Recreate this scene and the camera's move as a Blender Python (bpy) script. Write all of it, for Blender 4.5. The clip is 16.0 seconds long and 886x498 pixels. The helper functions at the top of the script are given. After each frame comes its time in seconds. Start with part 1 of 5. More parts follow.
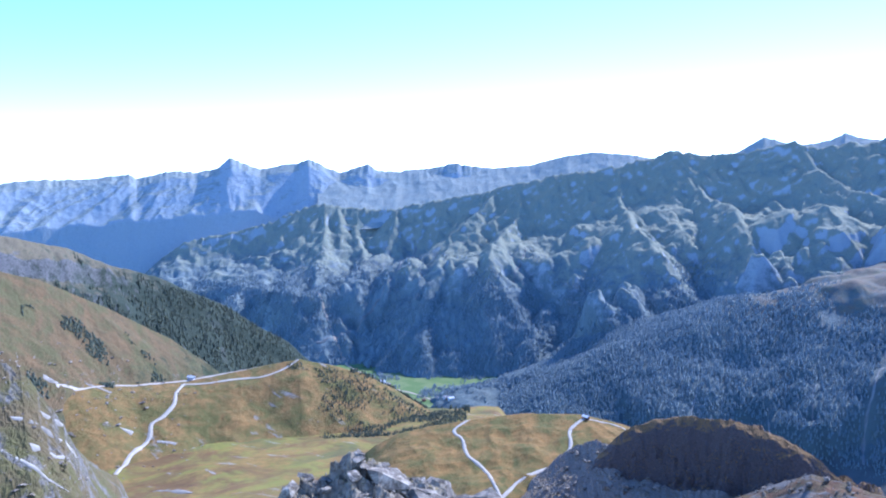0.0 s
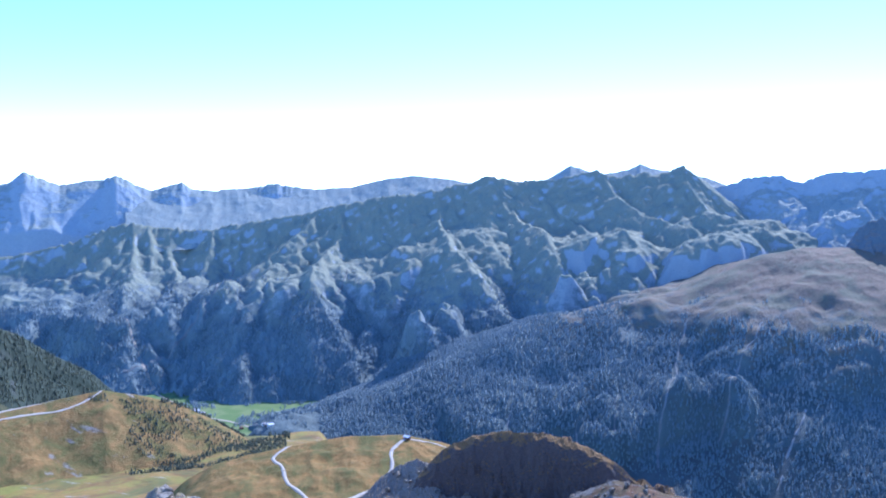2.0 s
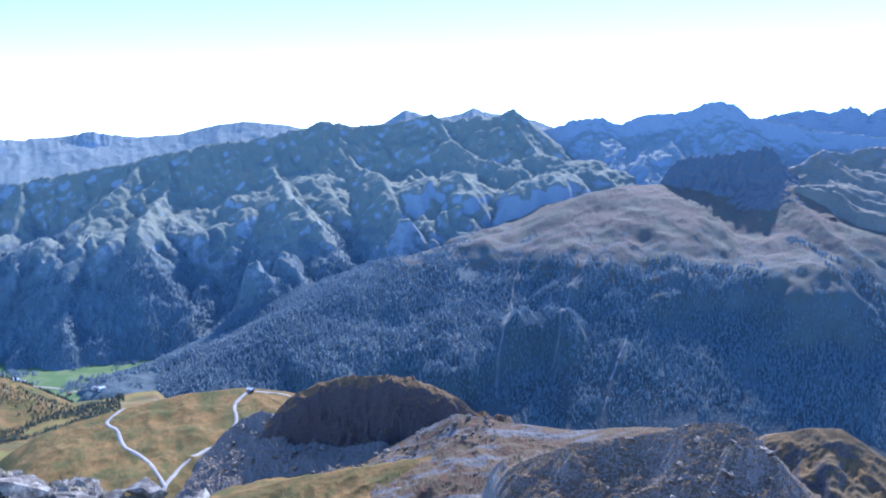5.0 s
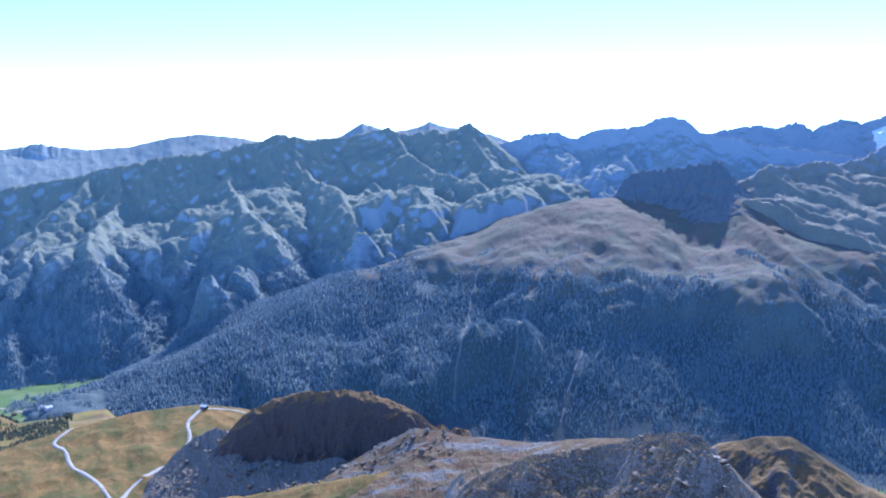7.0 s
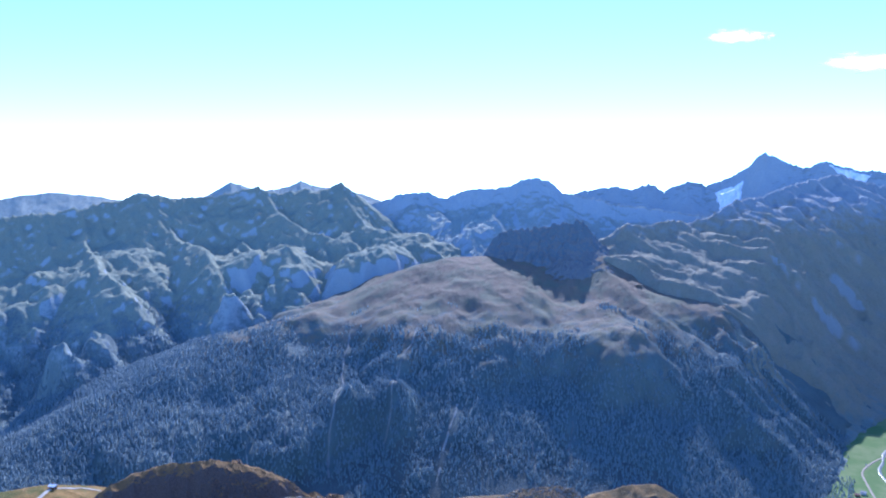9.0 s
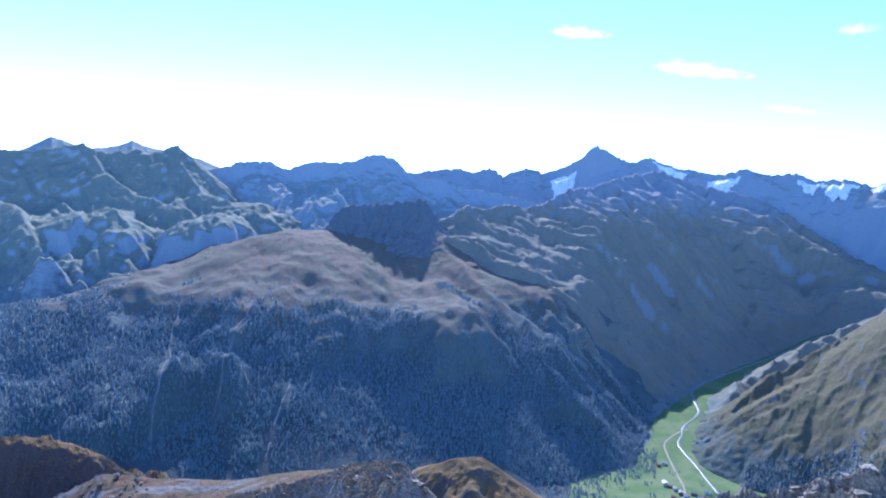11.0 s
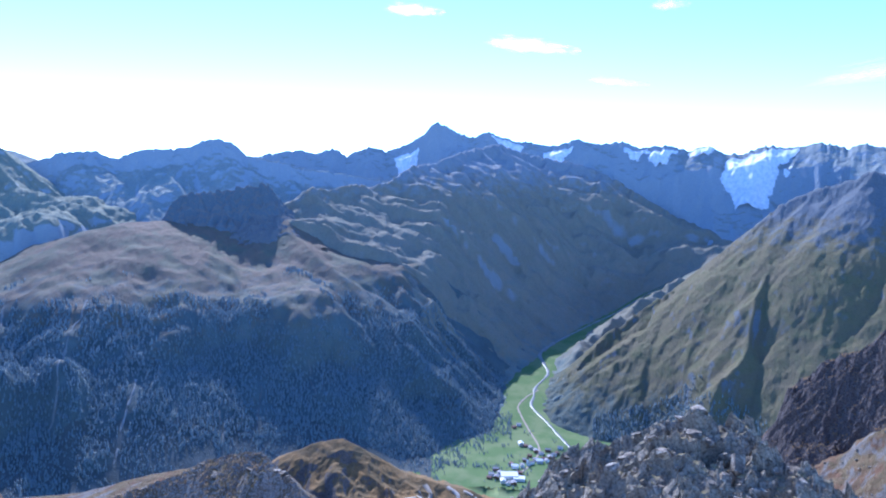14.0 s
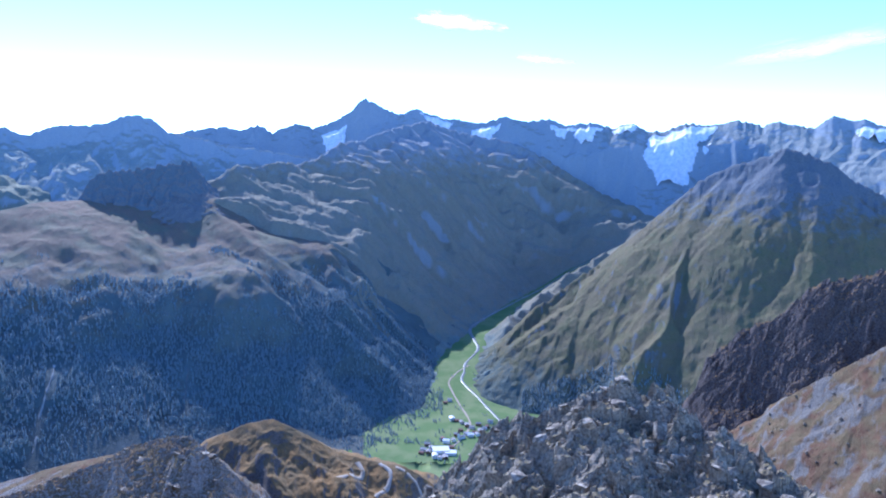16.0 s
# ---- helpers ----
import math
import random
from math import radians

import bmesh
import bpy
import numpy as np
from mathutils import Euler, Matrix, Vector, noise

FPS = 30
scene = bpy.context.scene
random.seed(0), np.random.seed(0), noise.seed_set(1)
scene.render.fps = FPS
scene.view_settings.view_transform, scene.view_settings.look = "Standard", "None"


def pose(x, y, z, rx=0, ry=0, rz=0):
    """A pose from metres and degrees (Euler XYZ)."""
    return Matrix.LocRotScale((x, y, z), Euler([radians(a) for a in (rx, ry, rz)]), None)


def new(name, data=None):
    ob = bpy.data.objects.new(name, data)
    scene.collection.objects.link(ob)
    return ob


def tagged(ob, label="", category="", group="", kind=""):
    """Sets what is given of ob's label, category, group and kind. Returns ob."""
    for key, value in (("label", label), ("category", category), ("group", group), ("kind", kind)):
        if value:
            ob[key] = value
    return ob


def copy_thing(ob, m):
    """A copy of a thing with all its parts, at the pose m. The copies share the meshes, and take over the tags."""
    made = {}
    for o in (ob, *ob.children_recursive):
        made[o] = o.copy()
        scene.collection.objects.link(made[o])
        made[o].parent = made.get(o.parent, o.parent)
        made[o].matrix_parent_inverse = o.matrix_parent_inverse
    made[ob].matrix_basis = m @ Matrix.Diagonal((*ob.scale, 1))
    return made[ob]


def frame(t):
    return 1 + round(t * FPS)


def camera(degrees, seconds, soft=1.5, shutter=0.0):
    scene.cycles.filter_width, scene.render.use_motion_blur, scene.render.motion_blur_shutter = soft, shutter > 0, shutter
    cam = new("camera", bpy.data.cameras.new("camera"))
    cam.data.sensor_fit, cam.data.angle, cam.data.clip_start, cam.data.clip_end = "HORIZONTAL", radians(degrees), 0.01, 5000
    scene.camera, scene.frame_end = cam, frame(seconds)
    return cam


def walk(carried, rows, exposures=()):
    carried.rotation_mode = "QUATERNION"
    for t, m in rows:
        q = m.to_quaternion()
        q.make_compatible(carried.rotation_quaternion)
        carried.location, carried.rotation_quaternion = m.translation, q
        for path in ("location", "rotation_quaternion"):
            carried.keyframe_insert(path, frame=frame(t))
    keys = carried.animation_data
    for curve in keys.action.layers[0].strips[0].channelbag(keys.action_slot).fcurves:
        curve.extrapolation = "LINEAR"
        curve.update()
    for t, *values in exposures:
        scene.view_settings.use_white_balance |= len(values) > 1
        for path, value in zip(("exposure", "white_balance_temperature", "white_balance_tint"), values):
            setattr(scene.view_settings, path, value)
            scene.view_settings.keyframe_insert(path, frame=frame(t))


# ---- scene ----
FOV = 59.43
cam = camera(FOV, 16.0, soft=2.0)
PATH = [
    (0.0, pose(-0.000, -0.000, 850.000, 83.64, 0.84, 0.00)),
    (0.5, pose(0.021, -0.001, 850.002, 83.53, 0.20, -2.72)),
    (1.0, pose(0.048, -0.003, 850.003, 84.01, 0.18, -6.18)),
    (1.5, pose(0.077, -0.007, 850.005, 84.53, 0.05, -9.83)),
    (2.0, pose(0.101, -0.012, 850.006, 85.20, -0.46, -13.03)),
    (2.5, pose(0.127, -0.018, 850.008, 85.52, -0.56, -16.39)),
    (3.0, pose(0.144, -0.024, 850.009, 85.67, -0.63, -18.69)),
    (3.5, pose(0.159, -0.029, 850.011, 85.39, -0.69, -20.66)),
    (4.0, pose(0.164, -0.031, 850.013, 84.03, -0.44, -21.33)),
    (4.2, pose(0.172, -0.034, 850.013, 83.37, -0.33, -22.41)),
    (6.3, pose(0.197, -0.046, 850.020, 79.93, 0.03, -25.99)),
    (6.5, pose(0.198, -0.046, 850.020, 80.30, -0.16, -26.16)),
    (7.0, pose(0.212, -0.053, 850.022, 82.19, 0.02, -28.17)),
    (7.5, pose(0.217, -0.056, 850.023, 82.96, 0.31, -28.84)),
    (8.0, pose(0.228, -0.062, 850.025, 84.14, 0.07, -30.49)),
    (8.5, pose(0.251, -0.077, 850.027, 85.31, -0.16, -33.96)),
    (9.0, pose(0.274, -0.093, 850.028, 86.55, -0.15, -37.56)),
    (9.5, pose(0.295, -0.110, 850.030, 86.72, -0.68, -41.00)),
    (10.0, pose(0.317, -0.131, 850.031, 86.19, -1.55, -44.81)),
    (10.2, pose(0.318, -0.132, 850.032, 85.61, -2.54, -44.99)),
    (12.3, pose(0.378, -0.206, 850.038, 85.20, -2.62, -57.10)),
    (12.5, pose(0.381, -0.210, 850.039, 85.00, -2.34, -57.76)),
    (13.0, pose(0.384, -0.216, 850.041, 84.62, -1.61, -58.64)),
    (13.5, pose(0.387, -0.220, 850.042, 84.38, -0.69, -59.27)),
    (14.0, pose(0.391, -0.228, 850.044, 84.13, -1.15, -60.42)),
    (14.5, pose(0.396, -0.236, 850.045, 83.79, -1.11, -61.66)),
    (15.0, pose(0.401, -0.246, 850.047, 83.74, -1.31, -63.03)),
    (15.5, pose(0.406, -0.256, 850.048, 83.37, -1.51, -64.51)),
    (16.0, pose(0.410, -0.264, 850.050, 82.57, -1.13, -65.65)),
]
walk(cam, PATH, exposures=[(0, 1.27, 4550, 22), (6, 1.22, 4500, 22), (16, 1.1, 4500, 22)])

# ---- light ----
SUN_AZ, SUN_EL = 44, 37
world = bpy.data.worlds.new("sky")
scene.world = world
world.use_nodes = True
wn = world.node_tree.nodes
sky = wn.new("ShaderNodeTexSky")
sky.sky_type, sky.sun_disc = "NISHITA", False
sky.sun_elevation, sky.sun_rotation = radians(SUN_EL), radians(SUN_AZ)
sky.altitude, sky.air_density, sky.dust_density, sky.ozone_density = 3000, 1.0, 0.0, 2.5
wn["Background"].inputs["Strength"].default_value = 0.15
world.node_tree.links.new(sky.outputs[0], wn["Background"].inputs["Color"])
sun = new("sun", bpy.data.lights.new("sun", "SUN"))
sun.data.energy, sun.data.angle, sun.data.color = 3.5, radians(0.53), (1, 0.86, 0.66)
sun.rotation_euler = (radians(90 - SUN_EL), 0, radians(180 - SUN_AZ))

TOP = 850.0  # height of the eye over the valley floor


# ---- noise ----
def lattice(ix, iy, seed):
    n = (ix * 374761393 + iy * 668265263 + seed * 974634777) & 0xFFFFFFFF
    n = ((n ^ (n >> 13)) * 1274126177) & 0xFFFFFFFF
    return ((n ^ (n >> 16)) & 0xFFFF) / 32767.5 - 1.0


def value_noise(x, y, seed):
    fx, fy = np.floor(x), np.floor(y)
    ix, iy = fx.astype(np.int64), fy.astype(np.int64)
    u, v = x - fx, y - fy
    u, v = u * u * u * (u * (u * 6 - 15) + 10), v * v * v * (v * (v * 6 - 15) + 10)
    a, b = lattice(ix, iy, seed), lattice(ix + 1, iy, seed)
    c, d = lattice(ix, iy + 1, seed), lattice(ix + 1, iy + 1, seed)
    return (a + (b - a) * u) * (1 - v) + (c + (d - c) * u) * v


def fbm(x, y, seed, octaves=5, gain=0.5, ridged=False):
    total, amp, norm = 0.0, 1.0, 0.0
    for k in range(octaves):
        ca, sa = math.cos(k * 1.1), math.sin(k * 1.1)
        n = value_noise((x * ca - y * sa) * 2 ** k + 17.3 * k, (x * sa + y * ca) * 2 ** k - 9.1 * k, seed + k)
        total = total + amp * (1 - 2 * np.abs(n) if ridged else n)
        norm += amp
        amp *= gain
    return total / norm


def ribs(s, d, seed):
    """Erosion ribs that run down a slope: tents, sharp on the rib and in the gully, in -1..1."""
    i = np.floor(s).astype(np.int64)
    best = np.full(s.shape, -9.0)
    for a in (-1, 0, 1):
        c = i + a
        zero = np.zeros_like(c)
        pos = c + 0.5 + 0.35 * lattice(c, zero, seed)
        size = 0.75 + 0.25 * lattice(c, zero + 1, seed)
        start = 0.6 + 0.6 * lattice(c, zero + 2, seed)
        best = np.maximum(best, (size - 2.1 * np.abs(s - pos)) * np.clip((d - start) / 1.2, 0, 1))
    return np.clip(best, -1, 1)


def blocks(x, y, size, seed):
    """Angular broken rock: each cell of a jittered grid is a tilted facet at its own height, in -1..1."""
    u, v = x / size, y / size
    iu, iv = np.floor(u).astype(np.int64), np.floor(v).astype(np.int64)
    best, out = np.full(u.shape, 1e9), np.zeros(u.shape)
    for a in (-1, 0, 1):
        for b in (-1, 0, 1):
            ci, cj = iu + a, iv + b
            px, py = ci + 0.5 + 0.45 * lattice(ci, cj, seed), cj + 0.5 + 0.45 * lattice(ci, cj, seed + 1)
            dx, dy = u - px, v - py
            dist = dx * dx + dy * dy
            h = 0.34 * lattice(ci, cj, seed + 2) + dx * 0.95 * lattice(ci, cj, seed + 3) + dy * 0.95 * lattice(ci, cj, seed + 4)
            near = dist < best
            best, out = np.where(near, dist, best), np.where(near, h, out)
    return out


# ---- the lie of the land ----
# floor of the side valley, up from the village: azimuth, distance, height, half its width
FLOOR = [(61, 2120, 0, 100), (64.5, 2190, 0, 150), (66.6, 2330, 0, 140), (66.9, 2480, 4, 90), (66.8, 2650, 18, 55), (67.0, 2880, 42, 62), (68.5, 3190, 79, 30), (71.1, 3612, 121, 20), (73.4, 3928, 153, 14), (75.7, 4060, 243, 12), (78.8, 4150, 360, 8)]


def valley_floor(x, y):
    """Height of the side valley's floor at the nearest point of its middle, and the distance from its edge."""
    f = np.array(FLOOR, float)
    px, py = f[:, 1] * np.sin(np.radians(f[:, 0])), f[:, 1] * np.cos(np.radians(f[:, 0]))
    best, high, edge = np.full(x.shape, 1e9), np.zeros(x.shape), np.zeros(x.shape)
    for i in range(len(f) - 1):
        ex, ey = px[i + 1] - px[i], py[i + 1] - py[i]
        t = np.clip(((x - px[i]) * ex + (y - py[i]) * ey) / (ex * ex + ey * ey), 0, 1)
        d = np.hypot(x - px[i] - t * ex, y - py[i] - t * ey)
        near = d < best
        best = np.where(near, d, best)
        high = np.where(near, f[i, 2] + t * (f[i + 1, 2] - f[i, 2]), high)
        edge = np.where(near, f[i, 3] + t * (f[i + 1, 3] - f[i, 3]), edge)
    return high, np.maximum(best - edge, 0)


def base_height(az, r):
    """Own mountain's slopes, the main valley's floor, and the side valley that climbs from the village."""
    bowl = np.interp(r, [0, 3, 12, 60, 150, 300, 500, 700, 900, 1050, 1400, 2000, 2250, 5200],
                     [848.3, 846.6, 838, 808, 770, 690, 612, 568, 535, 515, 300, 60, 0, 0])
    steep = np.interp(r, [0, 3, 12, 60, 150, 300, 450, 700, 1000, 1500, 1950, 5200],
                      [848.3, 846.6, 838, 808, 765, 680, 600, 460, 310, 80, 0, 0])
    z = bowl + (steep - bowl) * np.clip((az - 4) / 9, 0, 1)
    x, y = r * np.sin(np.radians(az)), r * np.cos(np.radians(az))
    bumps = fbm(x / 130, y / 130, 3, 6) * np.interp(r, [0, 30, 300, 1400, 2000, 2300], [0, 1, 7, 14, 10, 0.8])
    rise, off = valley_floor(x, y)
    return z + rise * np.clip(1.3 - off / 90, 0, 1) * np.clip((az - 54) / 10, 0, 1) + bumps


def sheet(name, az, rr, zz, keep, material, smooth=True, grid_of=None):
    """A mesh of one polar patch: az (n), radii and heights (m, n); faces only where keep holds at a corner (at the first corner for the parts of one grid)."""
    m, n = zz.shape
    a = np.radians(az)[None, :]
    co = np.stack([rr * np.sin(a), rr * np.cos(a), zz], -1).reshape(-1, 3)
    idx = np.arange(m * n).reshape(m, n)
    q = np.stack([idx[:-1, :-1], idx[:-1, 1:], idx[1:, 1:], idx[1:, :-1]], -1)
    k = keep[:-1, :-1] | keep[:-1, 1:] | keep[1:, 1:] | keep[1:, :-1]
    q = q[keep[:-1, :-1] if grid_of is not None else k]
    used = np.zeros(m * n, bool)
    used[q.ravel()] = True
    remap = np.cumsum(used) - 1
    q, co = remap[q], co[used]
    me = bpy.data.meshes.new(name)
    me.vertices.add(len(co))
    me.vertices.foreach_set("co", co.astype(np.float32).ravel())
    me.loops.add(q.size)
    me.loops.foreach_set("vertex_index", q.astype(np.int32).ravel())
    me.polygons.add(len(q))
    me.polygons.foreach_set("loop_start", np.arange(0, q.size, 4, dtype=np.int32))
    me.update(calc_edges=True)
    me.polygons.foreach_set("use_smooth", np.full(len(q), smooth))
    if me.polygons and me.polygons[0].normal.z < 0:
        me.flip_normals()
    me.materials.append(material)
    return new(name, me)


def spaced(lo, hi, first, grow):
    out, step = [lo], first
    while out[-1] < hi:
        out.append(out[-1] + step)
        step *= grow
    return np.array(out)


RIDGES = {}


def ridge_height(key, az, r):
    c = RIDGES[key]
    el = np.interp(az, c["az"], c["el"])
    broad = np.interp(az, c["broad_az"], c["broad_el"])
    rc = np.interp(az, c["broad_az"], c["broad_r"])
    s = np.radians(az) * rc
    rc = rc + c["wander"] * fbm(s / (c["wander"] * 9 + 1), s * 0 + 5, c["seed"] + 9, 2)
    d = rc - r
    # peaks are pyramids: their shape fades into the broad swell of the ridge further down
    fade = np.exp(-(np.abs(d) / c["peak"]) ** 1.3)
    zc = TOP + rc * np.tan(np.radians(broad + (el - broad) * fade))
    ends = np.minimum(az - c["az"][0], c["az"][-1] - az)
    zc = zc - np.clip(1 - ends / c["taper"], 0, 1) ** 2 * c["drop"]
    front = np.interp(d, [p[0] for p in c["front"]], [p[1] for p in c["front"]])
    front = front * np.interp(az, [p[0] for p in c["steepen"]], [p[1] for p in c["steepen"]])
    s = s + np.interp(az, [p[0] for p in c["slant"]], [p[1] for p in c["slant"]]) * np.clip(d, 0, None)
    back = np.maximum(-d, 0) * c["back"]
    out = np.abs(d)
    x, y = r * np.sin(np.radians(az)), r * np.cos(np.radians(az))
    # spurs and gullies that run down the slope, and rock relief
    g, gl = c["gully"], c["gully_size"]
    warp = fbm(x / (gl * 2.5), y / (gl * 2.5), c["seed"] + 3, 3) * 0.9
    tents = ribs(s / (gl * 0.9) + warp * 0.8, out / gl, c["seed"])
    rib = fbm(s / gl + warp + 40, d / (gl * 4) + 7, c["seed"], 3, 0.45, True)
    rib2 = fbm(s / gl * 2.9 + warp * 3, d / (gl * 1.2), c["seed"] + 21, 4, 0.5)
    swell = fbm(x / (gl * 1.6), y / (gl * 1.6), c["seed"] + 33, 5, 0.5)
    hump = fbm(x / c["hump_size"], y / c["hump_size"], c["seed"] + 41, 3, 0.45) * c["hump"] * np.clip(out / c["hump_size"], 0, 1)
    grow = np.clip(out / (gl * 0.8), 0, 1)
    rough = fbm(x / c["rock_size"], y / c["rock_size"], c["seed"] + 5, 6, 0.55, True)
    sc = np.radians(az) * rc
    crest = fbm(sc / c["crest_size"], s * 0 + 2, c["seed"] + 13, 5, 0.6, True)
    z = zc - front - back + hump + g * grow * (rib * 0.6 + rib2 * 0.3 + swell * 0.7 + tents * 0.3 - 0.25) + c["rock"] * (rough - 0.35) * np.clip(0.25 + out / (c["rock_size"]), 0.25, 1)
    if c["block"]:
        w = np.interp(d, [p[0] for p in c["block_where"]], [p[1] for p in c["block_where"]])
        wx, wy = x + 0.5 * z, y + 0.3 * z
        z = z + w * c["block"] * (blocks(wx, wy, c["block"] * 2.2, c["seed"] + 50) + 0.5 * blocks(wx, wy, c["block"] * 0.9, c["seed"] + 60) + 0.28 * blocks(wx, wy, c["block"] * 0.42, c["seed"] + 70))
    return z + c["crest"] * (crest - 0.3) * np.clip(1 - out / (4 * c["crest_size"]), 0, 1)


def ridge(key, name, points, front, back, material, label, category, gully=30, gully_size=150, rock=6, rock_size=60,
          crest=4, crest_size=25, wander=0, res=0.1, rows=150, reach=None, behind=None, seed=1, kind="", sink=10,
          peak=160, taper=1.0, drop=0, slant=((0, 0),), steepen=((0, 1),), block=0, block_where=((0, 1),), hump=0, hump_size=120):
    p = np.array(points, float)
    baz = np.arange(p[0, 0], p[-1, 0] + 0.5, 0.5)
    bel = np.interp(baz, p[:, 0], p[:, 1])
    sig = math.degrees(peak * 1.2 / np.median(p[:, 2]))
    wgt = np.exp(-0.5 * ((baz[:, None] - baz[None, :]) / sig) ** 2)
    bel = (wgt * bel[None, :]).sum(1) / wgt.sum(1)
    brr = (wgt * np.interp(baz, p[:, 0], p[:, 2])[None, :]).sum(1) / wgt.sum(1)
    RIDGES[key] = dict(az=p[:, 0], el=p[:, 1], r=p[:, 2], front=front, back=back, gully=gully, gully_size=gully_size,
                       rock=rock, rock_size=rock_size, crest=crest, crest_size=crest_size, wander=wander, seed=seed,
                       broad_az=baz, broad_el=bel, broad_r=brr, peak=peak, taper=taper, drop=drop, slant=slant, steepen=steepen, block=block, block_where=block_where, hump=hump, hump_size=hump_size)
    reach = reach or front[-1][0]
    az = np.arange(p[0, 0], p[-1, 0] + res, res)
    rc = np.interp(az, baz, brr)
    behind = behind or reach * 0.5
    RIDGES[key].update(reach=reach, behind=behind)
    u = np.linspace(0, 1, rows)
    fwd = reach * (0.55 * u + 0.45 * u * u)
    bwd = behind * np.linspace(0, 1, max(8, rows // 6)) ** 1.6
    d = np.concatenate([fwd[::-1], -bwd[1:]])
    rr = np.maximum(rc[None, :] - d[:, None], 2.0)
    A = np.broadcast_to(az[None, :], rr.shape)
    zz = ridge_height(key, A, rr)
    keep = zz > base_height(A, rr) - sink
    ob = sheet(name, az, rr, zz, keep, material, not block)
    return tagged(ob, label, category, kind=kind)


def spots(points):
    """Places in metres from (azimuth, elevation, distance) as seen from the summit."""
    p = np.array(points, float)
    a = np.radians(p[:, 0])
    return np.stack([p[:, 2] * np.sin(a), p[:, 2] * np.cos(a), TOP + p[:, 2] * np.tan(np.radians(p[:, 1]))], -1)


def offshoots(line, profile, spacing, length, bias, sides, seed, ease=0.8, flank=0.85, inner=True):
    """Side ridges that leave a crest and run down its slope, each with smaller ones of its own: a list of (line, profile)."""
    rnd = random.Random(seed)
    gap = np.linalg.norm(np.diff(line[:, :2], axis=0), axis=1)
    along = np.concatenate([[0], np.cumsum(gap)])
    found = []
    s = spacing * rnd.uniform(0.2, 0.7)
    while s < along[-1]:
        p = np.array([np.interp(s, along, line[:, k]) for k in range(3)])
        q = np.array([np.interp(s + 25, along, line[:, k]) - np.interp(s - 25, along, line[:, k]) for k in range(2)])
        q /= np.linalg.norm(q) + 1e-9
        front = np.array([q[1], -q[0]])
        if np.dot(front, -p[:2]) < 0:
            front = -front
        for side in sides:
            turn = radians(bias * side + rnd.uniform(-20, 20))
            n, reach = front * side, length * rnd.uniform(0.6, 1.15)
            pts, here, gone = [], p[:2].copy(), 0.0
            pts.append((*here, p[2] - 4))
            bends = 6 if inner else 3
            for _ in range(bends):
                turn += radians(rnd.uniform(-14, 14))
                step = np.array([n[0] * math.cos(turn) - n[1] * math.sin(turn), n[0] * math.sin(turn) + n[1] * math.cos(turn)]) * reach / bends
                here, gone = here + step, gone + reach / bends
                pts.append((*here, p[2] - 4 - ease * float(np.interp(gone, profile[0], profile[1]))))
            pts = np.array(pts)
            own = ([0, 40, 1500], [0, 40 * flank * 0.9, 1500 * flank])
            found.append((pts, own))
            if inner:
                found += offshoots(pts, own, spacing * 0.5, length * 0.3, -25, (1, -1), seed * 7 + len(found), 0.78, flank * 1.15, False)
        s += spacing * rnd.uniform(0.7, 1.35)
    return found


def crest_of(x, y, line, profile, stretch=1.0):
    """Height of the roof that hangs from one crest line, and the distance from it. stretch: widens or narrows its benches."""
    z, near = np.full(x.shape, -1e4), np.full(x.shape, 1e9)
    for p, q in zip(line[:-1], line[1:]):
        e = q[:2] - p[:2]
        t = np.clip(((x - p[0]) * e[0] + (y - p[1]) * e[1]) / (e @ e + 1e-9), 0, 1)
        d = np.hypot(x - p[0] - t * e[0], y - p[1] - t * e[1])
        near = np.minimum(near, d)
        z = np.maximum(z, p[2] + t * (q[2] - p[2]) - np.interp(d * stretch, profile[0], profile[1]))
    return z, near


GRIDS = {}


